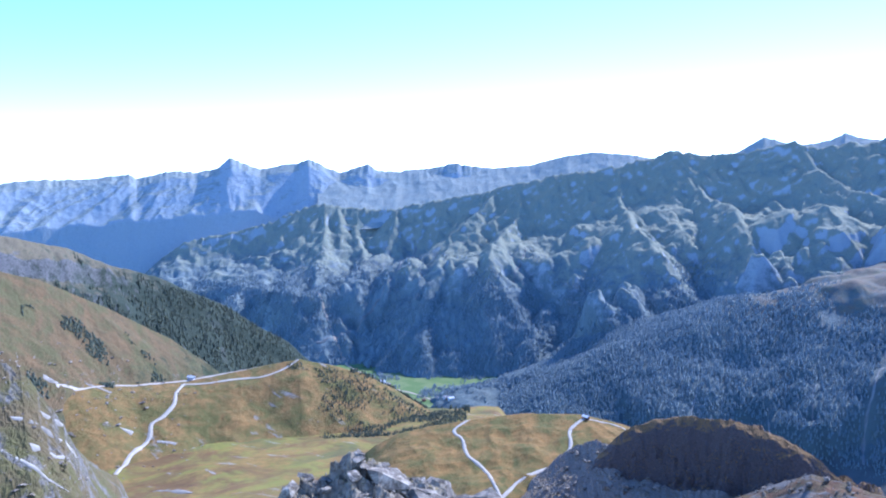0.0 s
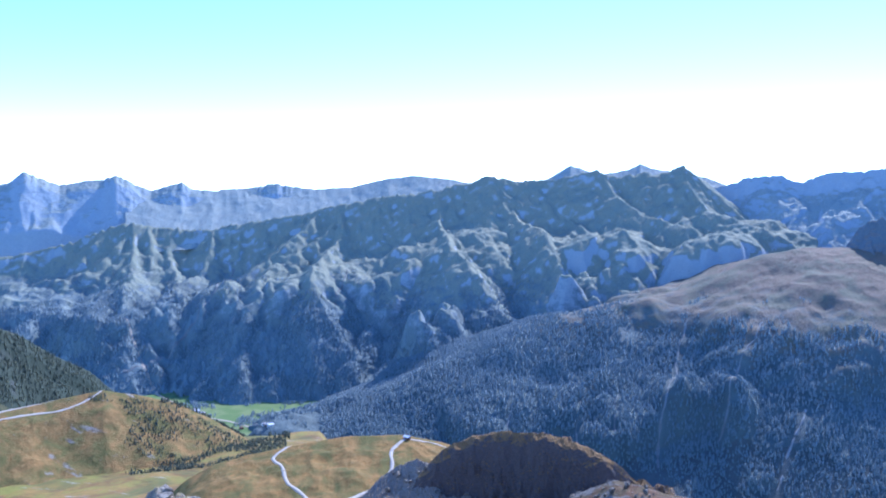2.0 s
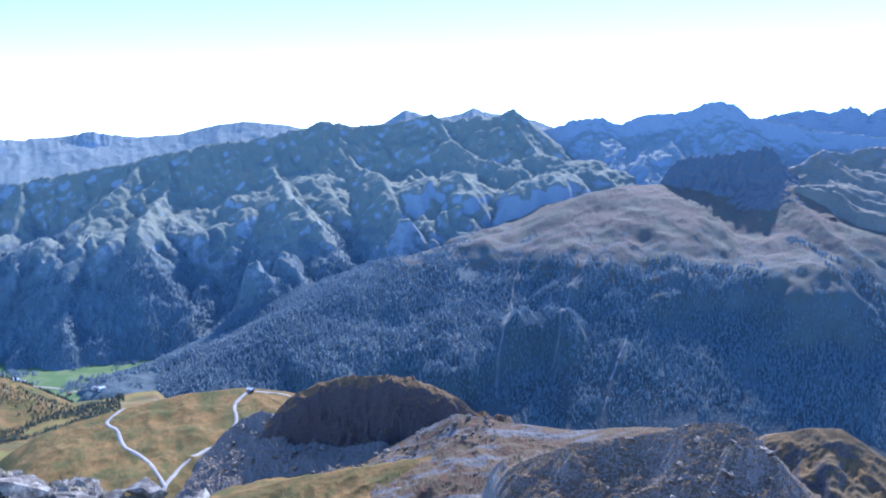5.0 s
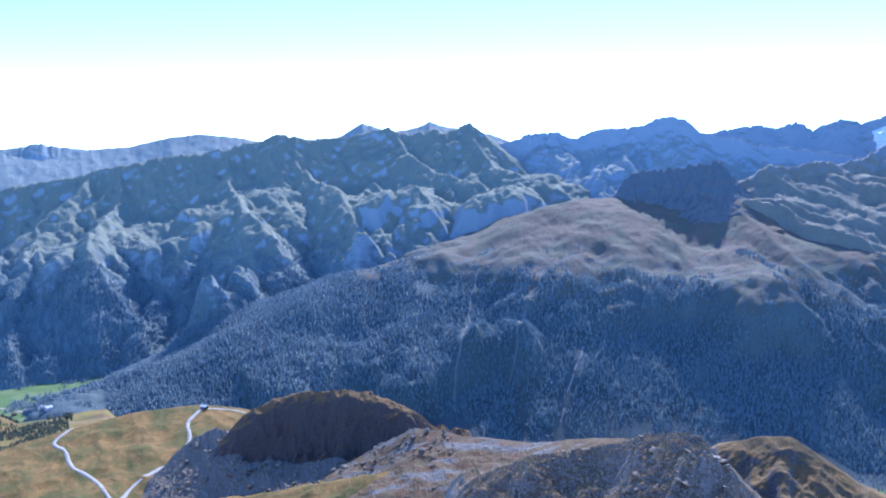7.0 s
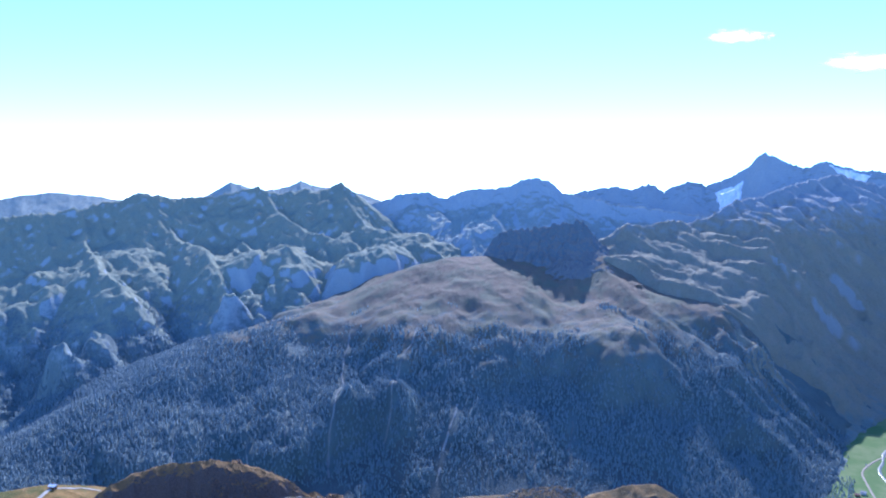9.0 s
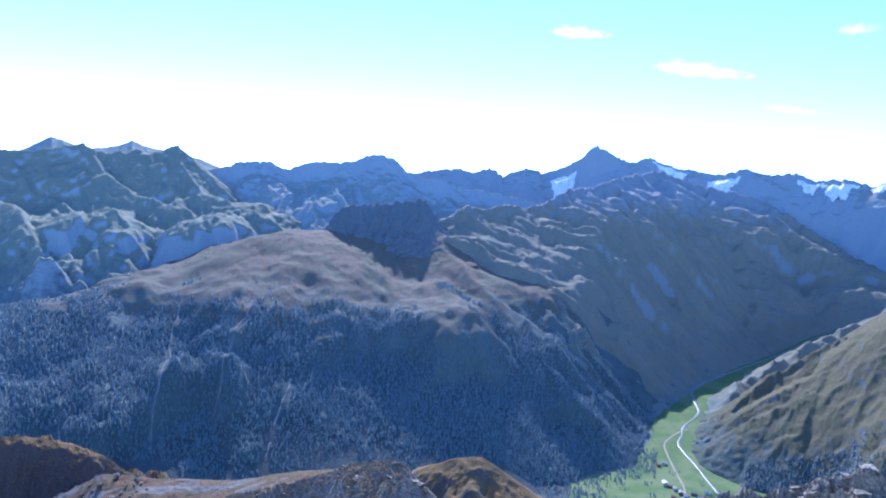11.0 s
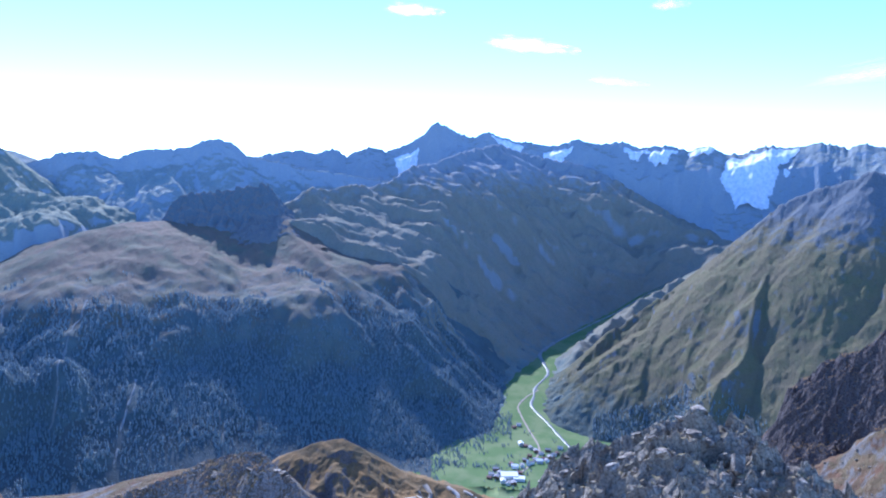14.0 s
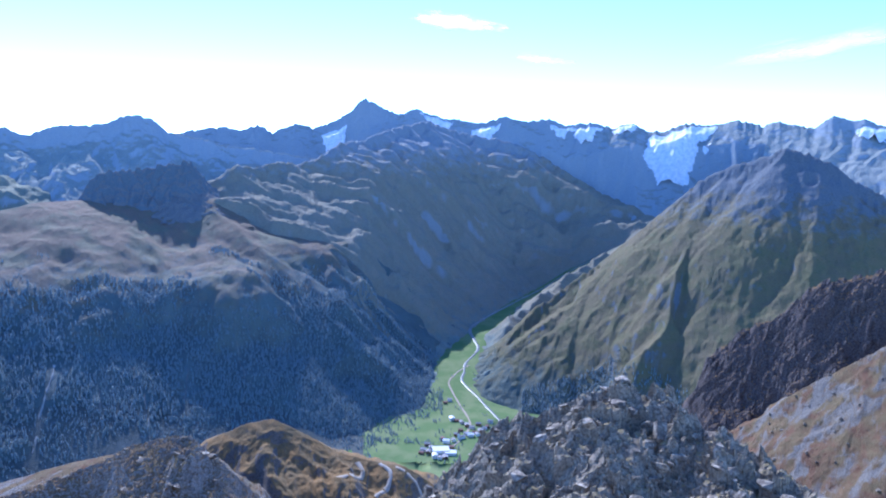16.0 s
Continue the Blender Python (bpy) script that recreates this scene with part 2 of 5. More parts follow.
def mountain(key, name, ridges, span, reach, material, label, parts, res=0.1, rows=240, warp=14, hump=0, hump_size=130, rock=8, rock_size=60,
             crest=10, crest_size=30, furrow=6, furrow_size=40, soften=1, vary=0.0, ribbed=0, seed=1, sink=10):
    """A mountain from its crest lines. ridges: (points, profile, offshoots' arguments or None); span: azimuths; reach: distances;
    parts: (name, label) from the top down, parted by height."""
    az, r = np.arange(span[0], span[1] + res, res), np.linspace(reach[0], reach[1], rows)
    A, R = np.meshgrid(az, r)
    x, y = R * np.sin(np.radians(A)), R * np.cos(np.radians(A))
    lines, whole = [], []
    for points, profile, shoots in ridges:
        line, prof = spots(points), ([p[0] for p in profile], [p[1] for p in profile])
        whole.append(len(lines))
        lines.append((line, prof))
        if shoots:
            lines += offshoots(line, prof, *shoots)
    z0, d0 = crest_of(x, y, lines[0][0], lines[0][1], 1 + vary * fbm(x / 330, y / 330, seed + 2, 4))
    grow = np.clip(d0 / 150, 0, 1)
    wx = x + warp * grow * fbm(x / 110, y / 110, seed + 3, 4)
    wy = y + warp * grow * fbm(x / 110 + 50, y / 110, seed + 4, 4)
    z = z0
    for i, (line, prof) in enumerate(lines[1:], 1):
        room = 900 if i in whole else 0.5 * np.linalg.norm(line[0, :2] - line[-1, :2]) + 130
        lo, hi = line.min(0) - room, line.max(0) + room
        k = (wx > lo[0]) & (wx < hi[0]) & (wy > lo[1]) & (wy < hi[1])
        if k.any():
            z[k] = np.maximum(z[k], crest_of(wx[k], wy[k], line, prof)[0])
    low, off = valley_floor(x, y)
    z = np.minimum(z, low - 6 + np.interp(off, [0, 40, 100, 300, 700, 2000], [0, 16, 58, 220, 680, 2400]) + np.clip(off / 260, 0, 1) * (30 * fbm(x / 70, y / 70, seed + 9, 4)
                   + 75 * (fbm((0.95 * x + 0.3 * y) / 115 + 0.5 * fbm(x / 160, y / 160, seed + 10, 3), off / 900, seed + 11, 3, 0.5, True) - 0.2)))
    if ribbed:  # ribs that run down to the side valley
        s = (0.93 * x + 0.37 * y) / 105 + 0.45 * fbm(x / 170, y / 170, seed + 15, 3)
        z = z + ribbed * np.clip(off / 160, 0, 1) * np.clip(d0 / 120, 0, 1) * (fbm(s, off / 800, seed + 16, 4, 0.5, True) - 0.25)
    z = z + np.clip(off / 60, 0, 1) * hump * grow * fbm(x / hump_size, y / hump_size, seed + 41, 4, 0.45)
    for _ in range(soften):  # weathering
        z[1:-1, 1:-1] = (z[1:-1, 1:-1] * 2 + z[:-2, 1:-1] + z[2:, 1:-1] + z[1:-1, :-2] + z[1:-1, 2:]) / 6
    z = z + rock * (fbm(x / rock_size, y / rock_size, seed + 5, 6, 0.55, True) - 0.35) * np.clip(0.2 + d0 / 80, 0.2, 1)
    z = z + furrow * grow * fbm(A * 60 * 40 / furrow_size / 40 + fbm(x / 90, y / 90, seed + 8, 3) * 1.5, R / (furrow_size * 6), seed + 7, 4, 0.55)
    z = z + crest * (fbm(x / crest_size, y / crest_size, seed + 13, 5, 0.6, True) - 0.45) * np.exp(-d0 / 45)
    GRIDS[key] = (az[0], res, r[0], r[1] - r[0], z)
    keep = z > base_height(A, R) - sink
    thing = new(name)
    tagged(thing, label, "mountain")
    thing.location = (float(x[0].mean()), float(y[0].mean()), 0)
    level = z + 70 * fbm(x / 120, y / 120, seed + 61, 5)
    tops = [9999.0] + [p[2] for p in parts]
    for (part_name, part_label, low), high in zip(parts, tops):
        m = keep & (level > low) & (level <= high)
        if m.any():
            ob = sheet(part_name, az, R, z, m, material, grid_of=z)
            ob.parent = thing
            ob.matrix_parent_inverse = Matrix.Translation(thing.location).inverted()
            tagged(ob, part_label)
    return thing


def land_height(az, r):
    """The highest of the ground and of all hills so far at a place."""
    az, r = np.atleast_1d(np.asarray(az, float)), np.atleast_1d(np.asarray(r, float))
    z = base_height(az, r)
    for key, c in RIDGES.items():
        d = np.interp(az, c["broad_az"], c["broad_r"]) - r
        k = (az >= c["az"][0]) & (az <= c["az"][-1]) & (d > -c["behind"]) & (d < c["reach"])
        if k.any():
            z[k] = np.maximum(z[k], ridge_height(key, az[k], r[k]))
    for a0, da, r0, dr, g in GRIDS.values():
        u, v = (az - a0) / da, (r - r0) / dr
        k = (u >= 0) & (v >= 0) & (u < g.shape[1] - 1.001) & (v < g.shape[0] - 1.001)
        i, j = np.floor(u[k]).astype(int), np.floor(v[k]).astype(int)
        fu, fv = u[k] - i, v[k] - j
        h = (g[j, i] * (1 - fu) + g[j, i + 1] * fu) * (1 - fv) + (g[j + 1, i] * (1 - fu) + g[j + 1, i + 1] * fu) * fv
        z[k] = np.maximum(z[k], h)
    return z


def at(az, r, lift=0.0):
    z = float(land_height(az, r)[0])
    return Vector((r * math.sin(radians(az)), r * math.cos(radians(az)), z + lift))


# ---- materials ----
def nodes(name):
    m = bpy.data.materials.new(name)
    m.use_nodes = True
    t = m.node_tree
    return m, t, t.nodes["Principled BSDF"]


def node(t, kind, **sockets):
    n = t.nodes.new("ShaderNode" + kind)
    for k, v in sockets.items():
        n.inputs[k].default_value = v
    return n


def noise_tex(t, scale, detail=6, rough=0.6, stretch=None, dist=0.0):
    geo = t.nodes.new("ShaderNodeNewGeometry")
    n = node(t, "TexNoise", Scale=scale, Detail=detail, Roughness=rough, Distortion=dist)
    if stretch:
        mp = t.nodes.new("ShaderNodeMapping")
        mp.inputs["Scale"].default_value = stretch
        t.links.new(geo.outputs["Position"], mp.inputs[0])
        t.links.new(mp.outputs[0], n.inputs["Vector"])
    else:
        t.links.new(geo.outputs["Position"], n.inputs["Vector"])
    return n.outputs["Fac"]


def ramp(t, value, stops):
    n = t.nodes.new("ShaderNodeValToRGB")
    e = n.color_ramp.elements
    while len(e) < len(stops):
        e.new(0.5)
    for el, (pos, col) in zip(e, stops):
        el.position = pos
        el.color = (*col, 1) if isinstance(col, tuple) else (col, col, col, 1)
    t.links.new(value, n.inputs[0])
    return n.outputs[0]


def math_node(t, op, a, b=0.0, c=None):
    n = t.nodes.new("ShaderNodeMath")
    n.operation = op
    for i, v in enumerate((a, b, c)):
        if v is None:
            continue
        if isinstance(v, (int, float)):
            n.inputs[i].default_value = v
        else:
            t.links.new(v, n.inputs[i])
    return n.outputs[0]


def mixed(t, fac, a, b):
    n = t.nodes.new("ShaderNodeMix")
    n.data_type = "RGBA"
    for i, v in ((0, fac), (6, a), (7, b)):
        if isinstance(v, tuple):
            n.inputs[i].default_value = (*v, 1)
        elif isinstance(v, (int, float)):
            n.inputs[i].default_value = v
        else:
            t.links.new(v, n.inputs[i])
    return n.outputs[2]


def bump(t, bsdf, height, strength, distance):
    n = node(t, "Bump", Strength=strength, Distance=distance)
    t.links.new(height, n.inputs["Height"])
    t.links.new(n.outputs[0], bsdf.inputs["Normal"])


def hillside(name, grass, grass2, rock, rock2, forest, tree_line, steep=0.72, size=1.0, spread=120, gloss=0.08, scree=0.5, grass3=None, relief=1.0, cracks=False, bands=None, crown=None):
    """Alpine ground: forest under the tree line, autumn grass over it, bare rock where it is steep or noise lays it open."""
    m, t, b = nodes(name)
    geo = t.nodes.new("ShaderNodeNewGeometry")
    sep = t.nodes.new("ShaderNodeSeparateXYZ")
    t.links.new(geo.outputs["Position"], sep.inputs[0])
    nor = t.nodes.new("ShaderNodeSeparateXYZ")
    t.links.new(geo.outputs["Normal"], nor.inputs[0])
    big = noise_tex(t, 0.006 / size, 5, 0.6)
    mid = noise_tex(t, 0.03 / size, 6, 0.65)
    fine = noise_tex(t, 0.2 / size, 6, 0.7)
    green = mixed(t, ramp(t, mid, [(0.38, 0.0), (0.62, 1.0)]), grass, grass2)
    if grass3:
        green = mixed(t, ramp(t, noise_tex(t, 0.012 / size, 6, 0.7, dist=0.6), [(0.45, 0.0), (0.60, 1.0)]), green, grass3)
    green = mixed(t, ramp(t, fine, [(0.30, 0.45), (0.5, 0.0)]), green, tuple(c * 0.45 for c in grass2))
    stone = mixed(t, ramp(t, fine, [(0.35, 0.0), (0.65, 1.0)]), rock, rock2)
    if cracks:
        gap = noise_tex(t, 0.13 / size, 7, 0.75, dist=1.5)
        stone = mixed(t, ramp(t, gap, [(0.34, 0.7), (0.40, 0.0)]), stone, tuple(c * 0.3 for c in rock))
    bare = math_node(t, "MAXIMUM", math_node(t, "MULTIPLY", math_node(t, "SUBTRACT", steep, nor.outputs[2]), 5.0),
                     math_node(t, "MULTIPLY", math_node(t, "SUBTRACT", mid, 0.62 - 0.1 * scree), 7.0 * scree))
    bare = ramp(t, bare, [(0.1, 0.0), (0.6, 1.0)])
    if bands:  # tongues of loose scree that run down the slope in one direction
        mp = t.nodes.new("ShaderNodeMapping")
        mp.vector_type = "TEXTURE"
        mp.inputs["Rotation"].default_value = (0, 0, radians(bands[0]))
        mp.inputs["Scale"].default_value = (bands[1], 1, 1)
        t.links.new(geo.outputs["Position"], mp.inputs[0])
        tongue = node(t, "TexNoise", Scale=bands[2], Detail=6, Roughness=0.65, Distortion=0.4)
        t.links.new(mp.outputs[0], tongue.inputs["Vector"])
        bare = math_node(t, "MAXIMUM", bare, ramp(t, tongue.outputs["Fac"], [(bands[3], 0.0), (bands[3] + 0.07, 1.0)]))
    if crown:  # bare rock towards the summit
        up = math_node(t, "ADD", sep.outputs[2], math_node(t, "MULTIPLY", math_node(t, "SUBTRACT", mid, 0.5), 500.0))
        bare = math_node(t, "MAXIMUM", bare, ramp(t, math_node(t, "DIVIDE", math_node(t, "SUBTRACT", up, crown[0]), crown[1]), [(0.0, 0.0), (1.0, 1.0)]))
    col = mixed(t, bare, green, stone)
    if forest:
        h = math_node(t, "ADD", sep.outputs[2], math_node(t, "MULTIPLY", math_node(t, "SUBTRACT", mid, 0.5), spread * 4.0))
        h = math_node(t, "ADD", h, math_node(t, "MULTIPLY", math_node(t, "SUBTRACT", fine, 0.5), spread * 1.6))
        wood = math_node(t, "DIVIDE", math_node(t, "SUBTRACT", tree_line, h), spread)
        wood = ramp(t, wood, [(0.0, 0.0), (0.95, 1.0)])
        tone = math_node(t, "ADD", math_node(t, "MULTIPLY", noise_tex(t, 0.012 / size, 5, 0.65, (1, 1, 0.18), 0.5), 0.75), math_node(t, "MULTIPLY", fine, 0.25))
        trees = mixed(t, ramp(t, tone, [(0.36, 0.0), (0.66, 1.0)]), tuple(c * 0.78 for c in forest), tuple(c * 1.28 for c in forest))
        open_ = ramp(t, big, [(0.60, 1.0), (0.72, 0.35)])
        canopy = math_node(t, "MULTIPLY", wood, open_)
        col = mixed(t, canopy, col, trees)
    t.links.new(col, b.inputs["Base Color"])
    b.inputs["Roughness"].default_value = 0.85
    b.inputs["Specular IOR Level"].default_value = gloss
    bump(t, b, math_node(t, "ADD", fine, math_node(t, "MULTIPLY", mid, 2.0)), min(1.0, 0.6 * relief), 3.0 * size * relief)
    return m


# Haze is put into these far base colours: lifted, greyed and slightly blued.
M_HAZED_RANGE = hillside("hazed_range", (0.32, 0.345, 0.30), (0.29, 0.33, 0.30), (0.32, 0.365, 0.385), (0.36, 0.405, 0.425), None, 0, size=2, scree=0.1, steep=0.8)
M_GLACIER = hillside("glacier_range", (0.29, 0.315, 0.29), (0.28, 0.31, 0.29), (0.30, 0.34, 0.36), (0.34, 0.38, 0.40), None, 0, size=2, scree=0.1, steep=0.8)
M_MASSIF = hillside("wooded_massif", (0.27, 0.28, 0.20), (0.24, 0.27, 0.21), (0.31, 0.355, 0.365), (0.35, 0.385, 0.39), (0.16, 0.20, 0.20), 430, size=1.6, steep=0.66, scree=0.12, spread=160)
# Brown grass is their own; rock and forest tones have painted haze in them.
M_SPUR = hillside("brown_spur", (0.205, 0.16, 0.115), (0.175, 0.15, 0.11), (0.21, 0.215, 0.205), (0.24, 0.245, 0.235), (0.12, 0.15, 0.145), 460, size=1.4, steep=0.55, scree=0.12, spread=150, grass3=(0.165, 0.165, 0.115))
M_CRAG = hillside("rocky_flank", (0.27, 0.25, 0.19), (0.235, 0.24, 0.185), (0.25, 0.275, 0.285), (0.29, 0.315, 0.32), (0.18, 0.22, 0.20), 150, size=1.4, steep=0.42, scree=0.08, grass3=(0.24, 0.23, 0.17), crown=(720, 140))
M_OUTCROP = hillside("dark_outcrop", (0.21, 0.205, 0.185), (0.19, 0.19, 0.18), (0.125, 0.15, 0.165), (0.17, 0.20, 0.215), None, 0, size=0.8, steep=0.66, scree=0.2)
M_PYRAMID = hillside("ribbed_pyramid", (0.18, 0.155, 0.085), (0.145, 0.145, 0.075), (0.125, 0.14, 0.155), (0.175, 0.195, 0.205), (0.10, 0.125, 0.11), 150, size=1.2, steep=0.62, scree=0.12, grass3=(0.16, 0.14, 0.085), crown=(600, 120))
M_HILL = hillside("rusty_hill", (0.28, 0.175, 0.07), (0.21, 0.14, 0.06), (0.085, 0.072, 0.06), (0.20, 0.175, 0.145), None, 0, steep=0.78, size=0.2, scree=0.3, grass3=(0.19, 0.14, 0.07))
M_NEAR = hillside("autumn_alp", (0.32, 0.19, 0.06), (0.21, 0.14, 0.045), (0.22, 0.20, 0.17), (0.36, 0.335, 0.29), None, 0, steep=0.5, size=0.3, scree=0.22, grass3=(0.145, 0.13, 0.04))
M_KNOLL = hillside("streaked_alp", (0.30, 0.185, 0.065), (0.20, 0.14, 0.05), (0.24, 0.215, 0.18), (0.38, 0.355, 0.31), None, 0, steep=0.5, size=0.35, scree=0.3, grass3=(0.155, 0.14, 0.045), relief=1.3, bands=(-35, 7, 0.035, 0.63))
M_FLANK = hillside("slabby_alp", (0.185, 0.125, 0.06), (0.13, 0.10, 0.05), (0.19, 0.175, 0.15), (0.30, 0.28, 0.245), (0.05, 0.062, 0.032), 590, steep=0.5, size=0.5, scree=0.12, spread=60, grass3=(0.125, 0.115, 0.05))
M_SCREE = hillside("scree_alp", (0.20, 0.145, 0.075), (0.16, 0.125, 0.065), (0.15, 0.135, 0.11), (0.26, 0.24, 0.205), None, 0, steep=0.6, size=0.08, scree=0.3, grass3=(0.18, 0.105, 0.06), relief=1.6, bands=(-45, 6, 0.12, 0.50))
M_LEFT = hillside("streaky_alp", (0.17, 0.13, 0.065), (0.12, 0.10, 0.05), (0.13, 0.12, 0.10), (0.25, 0.235, 0.205), None, 0, steep=0.40, size=0.2, scree=0.2, grass3=(0.135, 0.125, 0.05), bands=(-25, 7, 0.12, 0.52))
M_TALUS = hillside("grey_talus", (0.28, 0.215, 0.12), (0.23, 0.185, 0.115), (0.19, 0.165, 0.13), (0.38, 0.34, 0.28), None, 0, steep=0.9, size=0.12, scree=0.9, relief=2.0, cracks=True)
M_WOODHILL = hillside("wooded_shoulder", (0.19, 0.165, 0.10), (0.15, 0.13, 0.085), (0.105, 0.105, 0.10), (0.20, 0.195, 0.185), (0.05, 0.064, 0.046), 690, size=0.6, steep=0.60, spread=90, scree=0.1)
M_ROCK = hillside("grey_rock", (0.30, 0.24, 0.12), (0.25, 0.21, 0.11), (0.13, 0.108, 0.075), (0.42, 0.365, 0.265), None, 0, steep=0.90, size=0.07, scree=0.9, relief=1.2, cracks=True)
M_KNOB = hillside("ledgy_alp", (0.25, 0.175, 0.095), (0.185, 0.135, 0.08), (0.17, 0.15, 0.125), (0.46, 0.42, 0.35), None, 0, steep=0.68, size=0.09, scree=0.4, grass3=(0.18, 0.145, 0.075), relief=1.6, cracks=True)
M_CLIFF = hillside("dark_cliff", (0.29, 0.18, 0.075), (0.21, 0.14, 0.065), (0.075, 0.06, 0.055), (0.18, 0.155, 0.135), None, 0, steep=0.68, size=0.12, scree=0.45, relief=2.0, cracks=True)


def ground_material():
    m, t, b = nodes("meadow_ground")
    mid, fine = noise_tex(t, 0.012, 5, 0.6), noise_tex(t, 0.15, 5, 0.65)
    geo = t.nodes.new("ShaderNodeNewGeometry")
    sep = t.nodes.new("ShaderNodeSeparateXYZ")
    t.links.new(geo.outputs["Position"], sep.inputs[0])
    meadow = mixed(t, ramp(t, mid, [(0.42, 0.0), (0.58, 1.0)]), (0.13, 0.195, 0.07), (0.19, 0.235, 0.10))
    alp = mixed(t, ramp(t, fine, [(0.35, 0.0), (0.65, 1.0)]), (0.30, 0.19, 0.06), (0.19, 0.15, 0.045))
    alp = mixed(t, ramp(t, noise_tex(t, 0.02, 6, 0.7, dist=0.6), [(0.45, 0.0), (0.6, 1.0)]), alp, (0.22, 0.21, 0.05))
    alp = mixed(t, ramp(t, noise_tex(t, 0.05, 6, 0.7, dist=1.0), [(0.64, 0.0), (0.70, 0.8)]), alp, (0.25, 0.235, 0.20))
    alp = mixed(t, ramp(t, noise_tex(t, 0.009, 7, 0.75, dist=1.2), [(0.47, 0.0), (0.58, 0.75)]), alp, (0.15, 0.085, 0.045))
    alp = mixed(t, ramp(t, noise_tex(t, 0.006, 5, 0.7, dist=0.8), [(0.52, 0.0), (0.60, 0.7)]), alp, (0.105, 0.115, 0.045))
    mp = t.nodes.new("ShaderNodeMapping")
    mp.vector_type = "TEXTURE"
    mp.inputs["Rotation"].default_value, mp.inputs["Scale"].default_value = (0, 0, radians(-40)), (6, 1, 1)
    t.links.new(geo.outputs["Position"], mp.inputs[0])
    streak = node(t, "TexNoise", Scale=0.045, Detail=7, Roughness=0.7, Distortion=0.5)
    t.links.new(mp.outputs[0], streak.inputs["Vector"])
    alp = mixed(t, ramp(t, streak.outputs["Fac"], [(0.62, 0.0), (0.68, 0.85)]), alp, (0.33, 0.31, 0.26))
    alp = mixed(t, ramp(t, streak.outputs["Fac"], [(0.36, 0.6), (0.44, 0.0)]), alp, (0.12, 0.075, 0.035))
    high = ramp(t, math_node(t, "DIVIDE", sep.outputs[2], 850.0), [(0.25, 0.0), (0.40, 1.0)])
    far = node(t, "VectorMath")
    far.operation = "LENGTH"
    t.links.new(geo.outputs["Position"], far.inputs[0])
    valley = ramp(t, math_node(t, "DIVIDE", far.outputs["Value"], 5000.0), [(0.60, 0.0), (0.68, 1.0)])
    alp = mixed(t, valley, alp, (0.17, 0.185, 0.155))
    t.links.new(mixed(t, high, meadow, alp), b.inputs["Base Color"])
    b.inputs["Roughness"].default_value = 0.9
    b.inputs["Specular IOR Level"].default_value = 0.08
    bump(t, b, fine, 0.4, 1.0)
    return m


# ---- ground ----
def build_ground():
    az = np.concatenate([np.arange(-36, 102, 0.3), np.arange(102, 324.1, 3.0)])
    rr = np.concatenate([[0.0], spaced(1.0, 2000, 0.6, 1.035), np.linspace(2010, 4900, 160)])
    R2 = np.broadcast_to(rr[:, None], (len(rr), len(az)))
    A = np.broadcast_to(az[None, :], R2.shape)
    zz = base_height(A, R2)
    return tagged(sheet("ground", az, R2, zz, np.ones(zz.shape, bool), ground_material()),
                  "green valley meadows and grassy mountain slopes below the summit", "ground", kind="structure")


build_ground()

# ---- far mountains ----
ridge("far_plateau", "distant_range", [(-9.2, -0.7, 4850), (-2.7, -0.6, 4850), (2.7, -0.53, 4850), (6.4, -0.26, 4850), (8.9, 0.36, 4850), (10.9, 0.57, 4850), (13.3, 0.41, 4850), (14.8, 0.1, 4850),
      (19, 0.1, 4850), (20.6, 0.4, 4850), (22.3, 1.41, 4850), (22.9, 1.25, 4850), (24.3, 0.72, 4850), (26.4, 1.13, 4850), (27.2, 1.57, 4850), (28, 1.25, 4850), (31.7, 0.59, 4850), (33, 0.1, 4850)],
      [(0, 0), (600, 300)], 0.5, M_HAZED_RANGE, "pale blue distant mountain chain on the horizon", "mountain", gully=15, crest=6, crest_size=40, rows=40, seed=3, behind=60, peak=300, gully_size=200)
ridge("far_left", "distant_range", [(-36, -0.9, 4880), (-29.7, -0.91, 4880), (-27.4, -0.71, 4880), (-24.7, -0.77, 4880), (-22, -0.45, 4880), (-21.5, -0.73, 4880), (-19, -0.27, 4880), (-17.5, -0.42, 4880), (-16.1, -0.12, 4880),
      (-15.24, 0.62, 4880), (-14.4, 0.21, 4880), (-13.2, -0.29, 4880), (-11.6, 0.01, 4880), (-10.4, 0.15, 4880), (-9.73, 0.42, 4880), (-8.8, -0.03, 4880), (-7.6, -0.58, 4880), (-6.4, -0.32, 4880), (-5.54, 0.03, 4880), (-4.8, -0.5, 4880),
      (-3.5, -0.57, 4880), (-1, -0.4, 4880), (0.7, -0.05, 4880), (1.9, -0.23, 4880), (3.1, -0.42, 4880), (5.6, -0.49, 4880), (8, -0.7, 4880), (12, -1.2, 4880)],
      [(0, 0), (80, 45), (300, 260), (460, 800)], 0.6, M_HAZED_RANGE, "hazy blue mountain range with pointed peaks above high pastures", "mountain", gully=45, gully_size=200, rock=8, crest=9, crest_size=30, wander=60, rows=170, seed=11, behind=150, peak=260, rock_size=60, slant=((-20, 0.5), (0, -0.3)))
